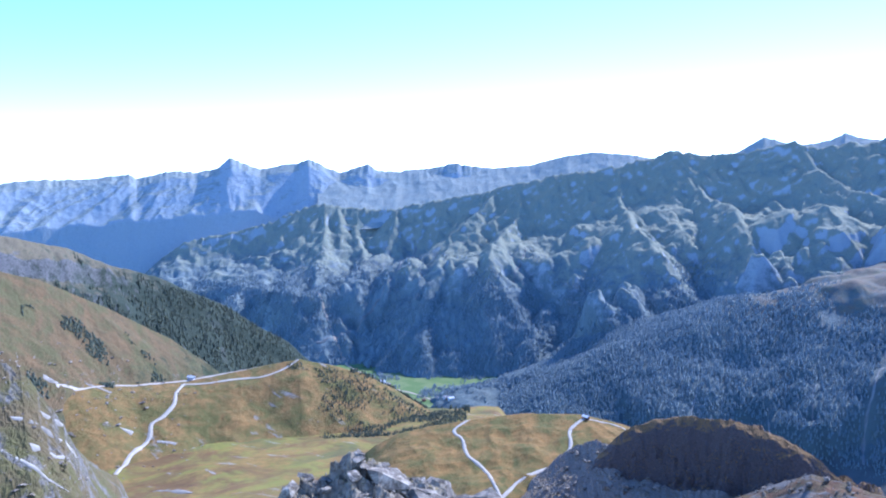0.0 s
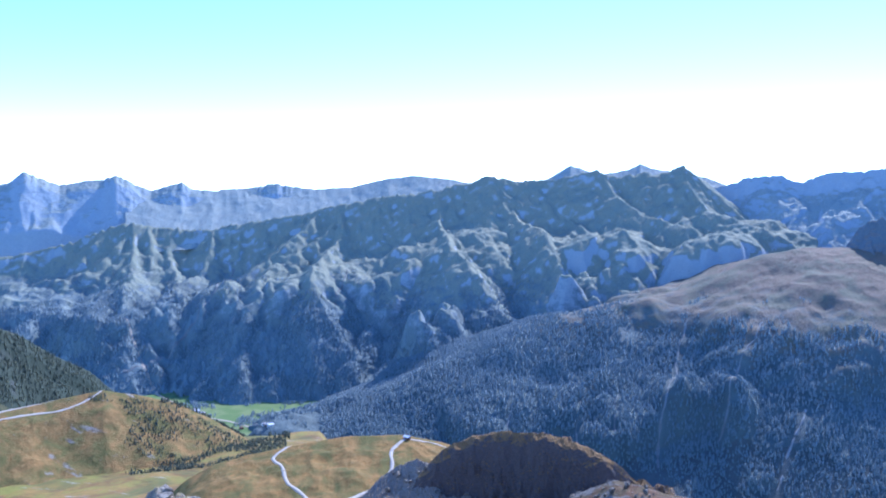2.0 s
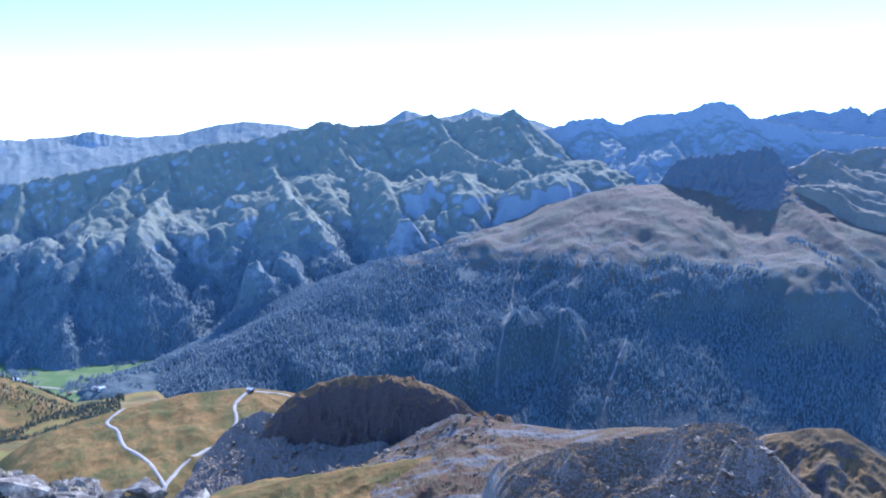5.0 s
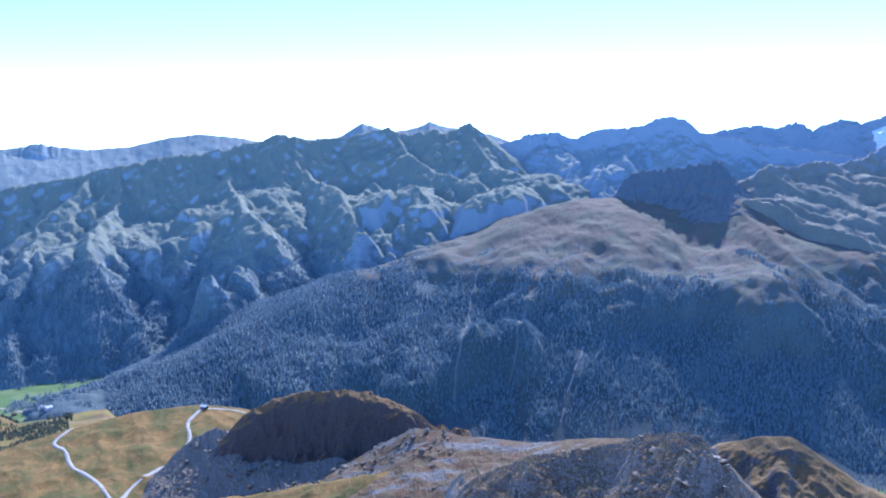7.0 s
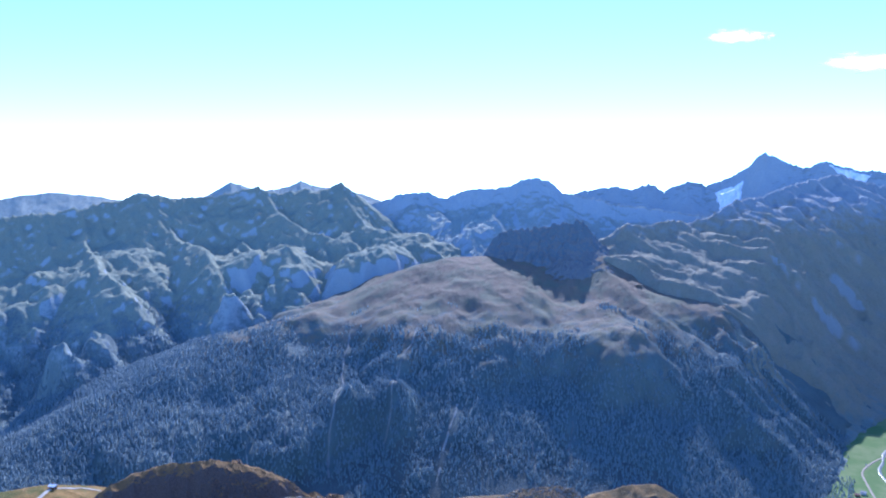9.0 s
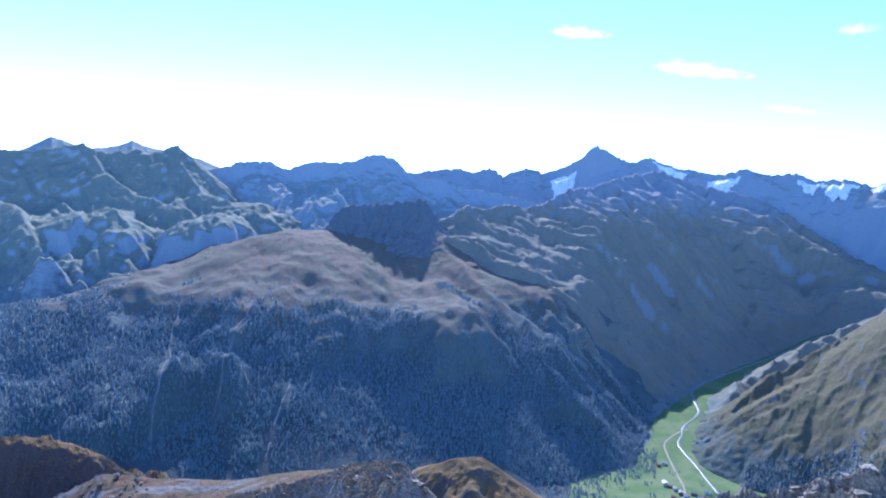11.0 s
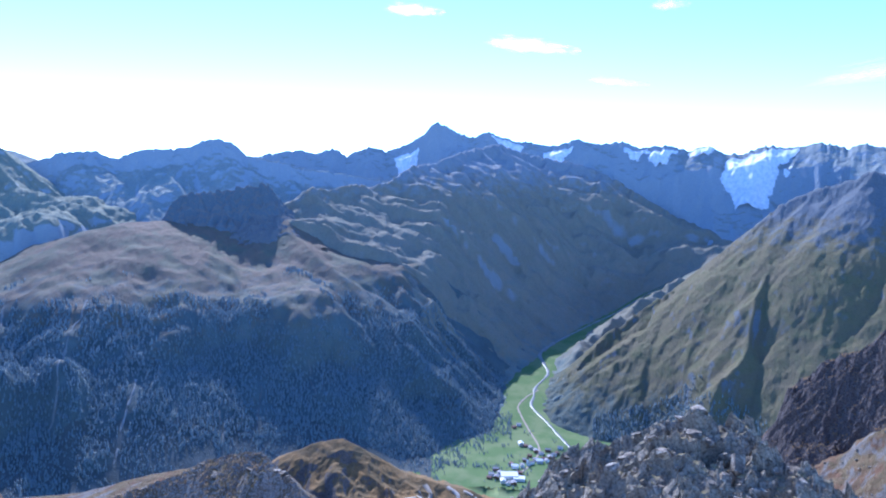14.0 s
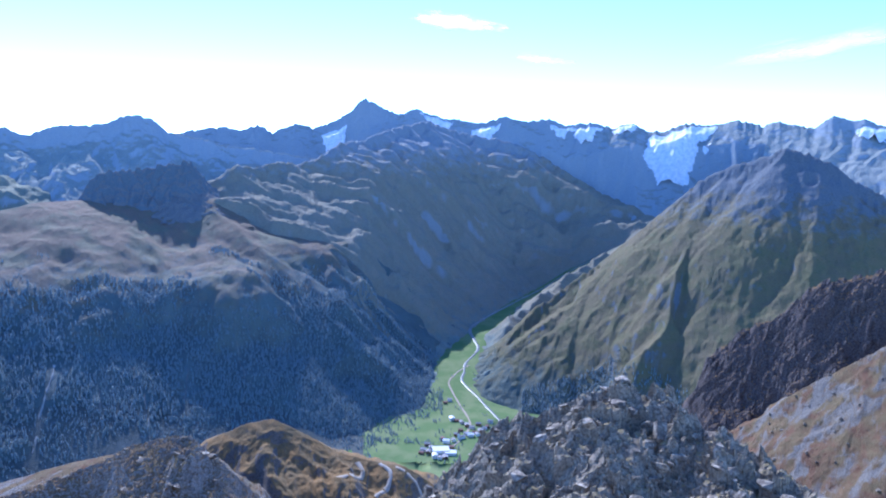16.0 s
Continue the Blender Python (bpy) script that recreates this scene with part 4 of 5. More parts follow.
# ---- glaciers under the far crest ----
def snow_material():
    m, t, b = nodes("old_snow")
    fine = noise_tex(t, 0.05, 6, 0.65)
    t.links.new(ramp(t, fine, [(0.35, (0.62, 0.68, 0.74)), (0.6, (0.86, 0.88, 0.90))]), b.inputs["Base Color"])
    b.inputs["Roughness"].default_value = 0.7
    bump(t, b, fine, 0.4, 3.0)
    return m


M_SNOW = snow_material()


def glacier(az0, width, near, far_, seed, key="far_right"):
    """A ragged sheet of old snow that lies on the slope between two distances below the crest."""
    az = np.linspace(az0 - width / 2, az0 + width / 2, 60)
    d = np.linspace(near, far_, 50)
    rc = np.interp(az, RIDGES[key]["broad_az"], RIDGES[key]["broad_r"])
    rr = rc[None, :] - d[:, None]
    A = np.broadcast_to(az[None, :], rr.shape)
    zz = ridge_height(key, A, rr) + 4
    u = (A - az0) / (width / 2)
    v = (d[:, None] - near) / (far_ - near)
    edge = fbm(u * 1.6, v * 1.6, seed, 4, 0.6)
    inside = np.clip(3 * np.minimum(0.85 - 0.55 * v - np.abs(u) - 0.55 * edge, v - 0.05 - 0.2 * edge), 0, 1)
    zz = zz + np.clip(zz[:1] - 0.42 * (d[:, None] - near) - zz, 0, 45) * inside
    keep = (np.abs(u) + 0.55 * edge < 0.85 - 0.55 * v) & (v > 0.05 + 0.2 * edge)
    return tagged(sheet("glacier", az, rr, zz, keep, M_SNOW), "white glacier ice below the rocky crest", "glacier", group="glaciers of the far range")


for g in ((57.7, 2.2, 40, 190, 1), (65.2, 2.6, 15, 90, 2), (68.6, 3.0, 30, 150, 3), (74.2, 1.8, 10, 70, 4), (76.0, 3.0, 15, 110, 5), (78.8, 2.6, 10, 80, 6), (82.0, 5.8, 5, 330, 7), (94.5, 2.4, 30, 110, 8)):
    if g[0] < 90:
        glacier(*g)
    else:
        glacier(*g, key="far_end")


# ---- helpers for the things ----
def part(name, bm, material, parent, label=""):
    me = bpy.data.meshes.new(name)
    bm.to_mesh(me)
    bm.free()
    me.materials.append(material)
    ob = new(name, me)
    ob.parent = parent
    return tagged(ob, label) if label else ob


def empty(name, m, label, category, group=""):
    ob = new(name)
    ob.matrix_basis = m
    return tagged(ob, label, category, group)


def box(bm, x0, x1, y0, y1, z0, z1, bevel=0.0):
    made = bmesh.ops.create_cube(bm, size=1, matrix=Matrix.LocRotScale(((x0 + x1) / 2, (y0 + y1) / 2, (z0 + z1) / 2), None, (x1 - x0, y1 - y0, z1 - z0)))
    if bevel:
        edges = list({e for v in made["verts"] for e in v.link_edges})
        bmesh.ops.bevel(bm, geom=edges, offset=bevel, segments=1, affect="EDGES")
    return made["verts"]


def paint(name, col, rough=0.8, vary=0.25, scale=2.0):
    m, t, b = nodes(name)
    n = noise_tex(t, scale, 5, 0.65)
    info = t.nodes.new("ShaderNodeObjectInfo")
    base = ramp(t, n, [(0.3, tuple(c * (1 - vary) for c in col)), (0.7, tuple(min(1, c * (1 + vary)) for c in col))])
    hsv = node(t, "HueSaturation", Saturation=1.0)
    t.links.new(base, hsv.inputs["Color"])
    t.links.new(math_node(t, "MULTIPLY_ADD", info.outputs["Random"], 0.5, 0.75), hsv.inputs["Value"])
    t.links.new(hsv.outputs[0], b.inputs["Base Color"])
    b.inputs["Roughness"].default_value = rough
    b.inputs["Specular IOR Level"].default_value = 0.15
    bump(t, b, n, 0.4, 0.1)
    return m


M_TRACK = paint("gravel_track", (0.40, 0.36, 0.29), 0.95, 0.2, 0.4)
M_FOOTPATH = paint("earth_path", (0.42, 0.36, 0.27), 0.95, 0.2, 0.3)
M_SLAB = paint("pale_slab", (0.40, 0.37, 0.32), 0.9, 0.3, 0.4)
M_GULLY = paint("pale_gully", (0.22, 0.23, 0.22), 0.95, 0.3, 0.02)
M_WATER = paint("milky_river", (0.27, 0.285, 0.265), 0.35, 0.25, 0.05)


def smooth_line(points, step):
    """A smooth line through (azimuth, distance) points, with a sample every step metres."""
    p = np.array([(r * math.sin(radians(a)), r * math.cos(radians(a))) for a, r in points])
    out = []
    for i in range(len(p) - 1):
        p0, p1, p2, p3 = p[max(i - 1, 0)], p[i], p[i + 1], p[min(i + 2, len(p) - 1)]
        n = max(2, int(np.linalg.norm(p2 - p1) / step))
        for u in np.linspace(0, 1, n, endpoint=False):
            out.append(0.5 * (2 * p1 + (p2 - p0) * u + (2 * p0 - 5 * p1 + 4 * p2 - p3) * u * u + (3 * p1 - p0 - 3 * p2 + p3) * u ** 3))
    return np.array(out + [p[-1]])


def ribbon(name, points, width, material, label, category, step=4.0, lift=0.22, ragged=0.35, kind="structure", seed=1, waver=0):
    """A strip that lies on the land: four points across, edges let into the ground."""
    c = smooth_line(points, step)
    if waver:
        q = np.arange(len(c)) * step
        c = c + waver * np.stack([fbm(q / 90, q * 0 + seed, 5, 4), fbm(q / 90, q * 0 + seed + 40, 6, 4)], -1)
    d = np.gradient(c, axis=0)
    d /= np.linalg.norm(d, axis=1)[:, None]
    side = np.stack([d[:, 1], -d[:, 0]], -1)
    k = np.arange(len(c))
    w = width * (1 + ragged * fbm(k * step / (width * 3), k * 0 + 3.0, seed, 3))
    rows = []
    for u, drop in ((-0.62, -0.6), (-0.5, lift * 0.92), (0, lift), (0.5, lift * 0.92), (0.62, -0.6)):
        q = c + side * (w * u)[:, None]
        az, r = np.degrees(np.arctan2(q[:, 0], q[:, 1])), np.hypot(q[:, 0], q[:, 1])
        rows.append(np.column_stack([q, land_height(az, r) + drop]))
    # the middle never sinks below its edges
    rows[2][:, 2] = np.maximum(rows[2][:, 2], (rows[1][:, 2] + rows[3][:, 2]) / 2)
    v = np.concatenate(rows)
    n = len(c)
    faces = [(j * n + i, j * n + i + 1, (j + 1) * n + i + 1, (j + 1) * n + i) for j in range(4) for i in range(n - 1)]
    me = bpy.data.meshes.new(name)
    me.from_pydata(v.tolist(), [], faces)
    me.polygons.foreach_set("use_smooth", np.ones(len(faces), bool))
    me.materials.append(material)
    return tagged(new(name, me), label, category, kind=kind)


# ---- tracks, paths, river ----
GRAVEL = "pale gravel track over the grassy hill"
ribbon("track_east", [(10.4, 636), (9.7, 624), (9.27, 612), (9.36, 595), (9.15, 583), (8.31, 561), (7.25, 551), (6.18, 541), (5.31, 533), (4.66, 520), (4.1, 510), (3.4, 492), (2.5, 470)], 2.6, M_TRACK, GRAVEL, "track", 3, seed=3)
ribbon("track_west", [(2.1, 640), (1.04, 627), (0.52, 616), (1.16, 601), (1.32, 587), (1.66, 570), (2.3, 561), (2.95, 552), (3.59, 527), (4.1, 510)], 2.4, M_TRACK, GRAVEL, "track", 3, seed=4)
ribbon("track_ridge", [(10.4, 636), (11.64, 638), (12.47, 639), (13.6, 634)], 1.8, M_TRACK, GRAVEL, "track", 3, seed=5)
ribbon("track_knoll", [(-10.9, 1026), (-12.17, 1005), (-13.41, 994), (-15.03, 992), (-17.0, 986), (-19.15, 986)], 3.0, M_TRACK, "pale gravel track across the brown knoll", "track", 5, seed=6)
ribbon("track_crest", [(-27.26, 937), (-24.49, 968), (-21.96, 981), (-20.1, 990), (-18.55, 997), (-16.2, 1009), (-14.19, 1018), (-12.15, 1028), (-10.9, 1030)], 3.2, M_TRACK, "pale gravel track along the crest of the knoll", "track", 5, seed=7)
ribbon("track_basin", [(-19.15, 986), (-19.67, 961), (-19.85, 940), (-20.57, 921), (-21.42, 908), (-21.62, 888), (-22.39, 866), (-23.06, 847), (-23.84, 813), (-24.2, 780), (-24.8, 745), (-25.2, 700)], 4.2, M_TRACK, "pale gravel track down into the grassy basin", "track", 4, seed=8)
ribbon("track_hairpin_low", [(59.58, 410), (60.02, 404), (59.77, 398), (59.08, 394), (58, 388)], 2.4, M_FOOTPATH, "earthy hairpin track on the brown hill", "track", 2, seed=9)
ribbon("track_hairpin_mid", [(61.3, 411), (61.57, 409), (62.1, 406), (62.11, 400), (61.8, 395), (61, 388)], 2.0, M_TRACK, "pale hairpin track on the brown hill", "track", 2, seed=10)
ribbon("track_hairpin_top", [(63.6, 424), (64.4, 421), (64.94, 418), (65.6, 414), (66.3, 408)], 2.4, M_TRACK, "pale hairpin track on the brown hill", "track", 2, seed=11)
ribbon("track_hairpin_side", [(62.53, 409), (63.85, 406), (64.52, 402), (65, 396)], 1.6, M_FOOTPATH, "earthy hairpin track on the brown hill", "track", 2, seed=12)
ribbon("river", [(71.6, 2270), (70.64, 2345), (68.87, 2540), (67.5, 2690), (67.6, 2780), (67.73, 2870), (68.6, 3010), (68.3, 3120), (68.0, 3250), (69.3, 3430), (70.6, 3580), (72.0, 3750), (73.4, 3928)], 10, M_WATER,
       "pale stony mountain river in the side valley", "river", 10, 0.8, 0.8, seed=13)
ribbon("river_upper", [(73.4, 3928), (74.6, 4000), (75.7, 4060), (77.0, 4100)], 9, M_WATER, "white glacier stream at the head of the valley", "river", 12, 1.5, 0.6, seed=14)
ribbon("valley_road", [(66.0, 2070), (67.4, 2190), (68.1, 2290), (68.05, 2364), (67.38, 2480), (66.71, 2606), (66.47, 2689), (67.1, 2779), (67.94, 2847)], 6, M_FOOTPATH, "narrow pale road through the valley meadows", "road", 10, 0.6, seed=15)
ribbon("valley_road_low", [(-9.4, 3560), (-6.5, 3130), (-4.4, 2900), (-2.4, 2800), (-0.6, 2690), (0.6, 2600)], 9, M_FOOTPATH, "pale road along the main valley floor", "road", 12, 0.6, seed=16)
# pale streaks of slabs and scree round the basin
M_STREAK = paint("slab_streak", (0.30, 0.28, 0.235), 0.95, 0.4, 0.25)
for i, (pts, w) in enumerate((([(-29.0, 228), (-27.9, 231), (-26.77, 235)], 0.8), ([(-27.49, 238), (-26.52, 242)], 0.8), ([(-30.84, 225), (-28.99, 222), (-27.04, 221)], 0.8), ([(-28.38, 239), (-27.1, 244)], 0.8), ([(-30.06, 232), (-28.81, 233), (-27.69, 236)], 0.8),
                             ([(-23.8, 898), (-22.9, 893)], 5), ([(-20.9, 882), (-19.6, 876)], 4), ([(-21.9, 738), (-20.8, 700), (-19.2, 668)], 5), ([(-27.91, 935), (-26.6, 939)], 5), ([(-25.54, 969), (-23.82, 951)], 4), ([(-21.6, 720), (-20.0, 690)], 4))):
    ribbon("scree_streak", pts, w, M_STREAK, "pale streak of slabs and scree in the grass", "scree", 2.0, 0.12, 1.3, kind="", seed=60 + i, waver=w * 2)
# woods on the valley floor at the spur's foot
M_FLOOR = hillside("valley_wood", (0.11, 0.125, 0.11), (0.12, 0.13, 0.12), (0.13, 0.14, 0.14), (0.14, 0.15, 0.15), (0.11, 0.125, 0.12), 900, size=1.4, gloss=0.0)
ribbon("valley_woodland", [(4.5, 2230), (9, 2130), (16, 2090), (26, 2080), (36, 2080), (46, 2080), (54, 2075), (60, 2065)], 240, M_FLOOR, "dark wooded ground along the foot of the spur", "woodland", 14, 1.2, 0.2, seed=17)
# scree gullies and falls on the wooded flanks: (azimuth, distance) lines and widths
GULLIES = [([(30.9, 2790), (30.5, 2680), (30.15, 2585), (29.54, 2352), (29.22, 2290), (29.14, 2150)], 8), ([(35.6, 2670), (34.47, 2483), (33.65, 2311), (33.4, 2250)], 7), ([(41.25, 2254), (41.21, 2086)], 6), ([(44.43, 2256), (44.57, 2110)], 6),
           ([(54.67, 2632), (55.53, 2579)], 6), ([(18.18, 2371), (17.96, 2226)], 5), ([(23.39, 2300), (23.18, 2214)], 5), ([(38.6, 2340), (38.3, 2270), (37.25, 2145), (37.0, 2060)], 9), ([(-2.12, 4100), (-3.0, 3800), (-3.65, 3619), (-6.24, 3457), (-9.64, 3333)], 11),
           ([(6.01, 3705), (4.96, 3435)], 9), ([(47.2, 2350), (47.0, 2200)], 6), ([(50.8, 2420), (51.3, 2300)], 5), ([(26.2, 2420), (25.8, 2260)], 5)]
for i, (pts, w) in enumerate(GULLIES):
    ribbon("scree_gully", pts, 0.55 * w, M_GULLY, "pale scree gully in the dark forest", "gully", 8, 1.5, 1.4, kind="", seed=30 + i, waver=18)


# ---- stones ----
def stone_mesh(name, seed, flat):
    rnd = random.Random(seed)
    bm = bmesh.new()
    for _ in range(13):
        v = Vector((rnd.gauss(0, 1), rnd.gauss(0, 1), rnd.gauss(0, 1))).normalized()
        v = Vector([max(-0.72, min(0.72, c)) for c in v * rnd.uniform(0.85, 1.1)])
        bm.verts.new((v.x, v.y * 0.8, v.z * flat))
    bmesh.ops.convex_hull(bm, input=bm.verts)
    bmesh.ops.recalc_face_normals(bm, faces=bm.faces)
    me = bpy.data.meshes.new(name)
    bm.to_mesh(me)
    bm.free()
    return me


def stone_material(name, dark, light, scale):
    m, t, b = nodes(name)
    tc = t.nodes.new("ShaderNodeTexCoord")
    info = t.nodes.new("ShaderNodeObjectInfo")
    n = node(t, "TexNoise", Scale=scale, Detail=8, Roughness=0.7)
    t.links.new(tc.outputs["Object"], n.inputs["Vector"])
    col = ramp(t, n.outputs["Fac"], [(0.30, tuple(c * 0.5 for c in dark)), (0.48, dark), (0.62, light), (0.75, (0.30, 0.31, 0.20))])
    hsv = node(t, "HueSaturation")
    t.links.new(col, hsv.inputs["Color"])
    t.links.new(math_node(t, "MULTIPLY_ADD", info.outputs["Random"], 0.7, 0.65), hsv.inputs["Value"])
    t.links.new(hsv.outputs[0], b.inputs["Base Color"])
    b.inputs["Roughness"].default_value = 0.85
    bump(t, b, n.outputs["Fac"], 0.7, 0.15)
    return m


M_STONE = stone_material("lichen_stone", (0.16, 0.132, 0.092), (0.46, 0.40, 0.295), 2.2)
BOULDERS = [stone_mesh("boulder", 100 + i, 0.75) for i in range(10)]
SLABS = [stone_mesh("slab", 200 + i, 0.36) for i in range(10)]
for me in BOULDERS + SLABS:
    me.materials.append(M_STONE)


def scatter(parent, name, meshes, count, az0, az1, d0, d1, key, small, large, seed, tilt=35, sink=0.25, dip=0.0):
    """Loose stones as parts of the slope they lie on, between two distances in front of its crest."""
    rnd = random.Random(seed)
    c = RIDGES[key]
    azs = np.array([rnd.uniform(az0, az1) for _ in range(count)])
    rs = np.interp(azs, c["broad_az"], c["broad_r"]) - np.array([rnd.uniform(d0, d1) for _ in range(count)])
    zs = land_height(azs, rs)
    for a, r, z in zip(azs, rs, zs):
        size = small * (large / small) ** (rnd.random() ** 2)
        ob = new(name, rnd.choice(meshes))
        ob.parent = parent
        p = Vector((r * math.sin(radians(a)), r * math.cos(radians(a)), z + size * sink))
        ob.matrix_basis = Matrix.Translation(p) @ pose(0, 0, 0, rnd.uniform(-tilt, tilt) + dip, rnd.uniform(-tilt, tilt), rnd.uniform(0, 360)) @ Matrix.Diagonal((size * rnd.uniform(0.7, 1.3), size, size * rnd.uniform(0.7, 1.2), 1))


# the outcrop of slabs just below the summit
outcrop_near = ridge("slab_heap", "slab_outcrop", [(-15.5, -28, 20), (-13.4, -25, 20.5), (-12.5, -22.8, 21), (-11.65, -22.3, 21), (-10, -22.4, 21.3), (-8.7, -21.6, 21.6), (-7.4, -20.9, 22), (-5.7, -21.35, 22), (-3.1, -22.5, 22), (-1, -23, 22), (0, -23.5, 22), (1.2, -24.2, 22), (3, -24.6, 22), (5, -25.2, 22), (7, -25.6, 22), (9, -27.5, 22), (11, -30, 22)],
                     [(0, 0), (1, 0.35), (4, 2.0), (8, 4.6)], 0.9, M_ROCK, "pale broken slabs of rock just below the summit", "rock", gully=0.2, gully_size=1.5, rock=0.25, rock_size=1.2, crest=0.1, crest_size=0.8, wander=0.3, rows=90, res=0.12, seed=91, behind=5, peak=2, block=0.3, sink=3)
scatter(outcrop_near, "slab", SLABS, 230, -13, 8, -0.3, 5, "slab_heap", 0.28, 1.0, 5, tilt=16, sink=0.05, dip=-8)
scatter(bpy.data.objects["rock_ridge"], "boulder", BOULDERS + SLABS + SLABS, 330, 64, 94, 1.0, 24, "rock_ridge", 0.3, 1.7, 6, tilt=26, sink=0.08)
scatter(bpy.data.objects["scree_flank"], "boulder", BOULDERS, 280, 83, 97, 0, 80, "scree_flank", 0.22, 1.0, 7)
scatter(bpy.data.objects["scree_slope"], "boulder", BOULDERS, 260, 7, 29, 2, 45, "talus", 0.7, 3.2, 8)
scatter(bpy.data.objects["grassy_saddle"], "boulder", BOULDERS, 90, 27, 46, 20, 150, "saddle", 0.6, 2.0, 9)
scatter(bpy.data.objects["rocky_hillock"], "boulder", BOULDERS + SLABS, 200, 36, 52, 0, 45, "knob", 0.5, 2.2, 10, sink=0.1)
scatter(bpy.data.objects["rocky_slope"], "slab", SLABS, 190, -35, -25, 2, 60, "left_slope", 0.4, 1.5, 11, tilt=14, sink=0.0)
scatter(bpy.data.objects["grassy_flank"], "slab", SLABS, 90, -31, -20, 90, 230, "flank", 2.0, 6.0, 12, tilt=14, sink=0.05)
scatter(bpy.data.objects["grassy_knoll"], "slab", SLABS, 45, -26, -18, 10, 200, "knoll", 1.5, 5.0, 13, tilt=12, sink=0.05)


# ---- woods ----
def needle_material(name, col, vary=1.0):
    m, t, b = nodes(name)
    geo = t.nodes.new("ShaderNodeNewGeometry")
    n = noise_tex(t, 0.8, 4, 0.7)
    base = ramp(t, geo.outputs["Random Per Island"], [(0.0, tuple(c * (1 - 0.4 * vary) for c in col)), (0.7, col), (1.0, (col[0] * (1 + 0.9 * vary), col[1] * (1 + 0.5 * vary), col[2] * (1 + 0.1 * vary)))])
    t.links.new(mixed(t, ramp(t, n, [(0.35, 0.5 * vary), (0.6, 0.0)]), base, tuple(c * 0.4 for c in col)), b.inputs["Base Color"])
    b.inputs["Roughness"].default_value = 0.9
    return m


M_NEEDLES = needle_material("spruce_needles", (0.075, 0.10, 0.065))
# Distant spruces have the haze painted into their needles, paler than the near ones.
M_HAZEDNEEDLES = needle_material("hazed_spruce", (0.215, 0.27, 0.275), 0.15)


def wood(name, az, r, low, high, material, label, seed, broad=0.22, category="forest"):
    """Many conifers in one mesh: three ragged tiers of boughs each."""
    rng = np.random.RandomState(seed)
    n = len(az)
    z, h, a = land_height(az, r), rng.uniform(low, high, n), np.radians(az)
    x, y, w = r * np.sin(a), r * np.cos(a), h * broad * rng.uniform(0.8, 1.25, n)
    lx, ly = rng.uniform(-0.04, 0.04, n) * h, rng.uniform(-0.04, 0.04, n) * h
    co, tri = [], []
    for k, (b0, t0, wk) in enumerate(((0.02, 0.52, 1.0), (0.34, 0.78, 0.72), (0.60, 1.0, 0.45))):
        turn = rng.uniform(0, 6.28, n)
        ring = [np.stack([x + lx * t0, y + ly * t0, z + h * t0], -1)]
        for i in range(6):
            rad = w * wk * (1.0 if i % 2 else 0.66) * rng.uniform(0.8, 1.2, n)
            ring.append(np.stack([x + rad * np.cos(turn + i * 1.047), y + rad * np.sin(turn + i * 1.047), z + h * b0 + h * 0.06 * rng.uniform(-1, 1, n)], -1))
        co.append(np.stack(ring, 1).reshape(-1, 3))
        first = k * n * 7 + np.arange(n)[:, None] * 7
        for i in range(6):
            tri.append(np.concatenate([first, first + 1 + i, first + 1 + (i + 1) % 6], 1))
    co, tri = np.concatenate(co), np.concatenate(tri)
    me = bpy.data.meshes.new(name)
    me.vertices.add(len(co))
    me.vertices.foreach_set("co", co.astype(np.float32).ravel())
    me.loops.add(tri.size)
    me.loops.foreach_set("vertex_index", tri.astype(np.int32).ravel())
    me.polygons.add(len(tri))
    me.polygons.foreach_set("loop_start", np.arange(0, tri.size, 3, dtype=np.int32))
    me.update(calc_edges=True)
    me.materials.append(material)
    return tagged(new(name, me), label, category, kind="stuff")


def slope_wood(seed, count, az0, az1, r0, r1, top, ragged, patch=110, bar=-0.7):
    """Places for a forest on a slope, up to a ragged tree line."""
    rng = np.random.RandomState(seed)
    az, r = rng.uniform(az0, az1, count), np.sqrt(rng.uniform(r0 * r0, r1 * r1, count))
    x, y = r * np.sin(np.radians(az)), r * np.cos(np.radians(az))
    z, n = land_height(az, r), fbm(x / patch, y / patch, seed, 4)
    k = (z < top + ragged * n + rng.uniform(-40, 25, count)) & (z > base_height(az, r) + 4) & (n > bar)
    for pts, w in GULLIES:
        line = smooth_line(pts, 25)
        k &= np.hypot(x[:, None] - line[None, :, 0], y[:, None] - line[None, :, 1]).min(1) > w * 1.1 + 7 * (1 + n)
    return az[k], r[k]


def grove(seed, count, az0, az1, r0, r1, patch, bar):
    """Places for trees in a stretch of land, thick where a slow noise is high."""
    rng = np.random.RandomState(seed)
    az, r = rng.uniform(az0, az1, count * 4), rng.uniform(r0, r1, count * 4)
    x, y = r * np.sin(np.radians(az)), r * np.cos(np.radians(az))
    k = fbm(x / patch, y / patch, seed, 3) > bar + rng.uniform(-0.12, 0.12, len(az))
    return az[k][:count], r[k][:count]


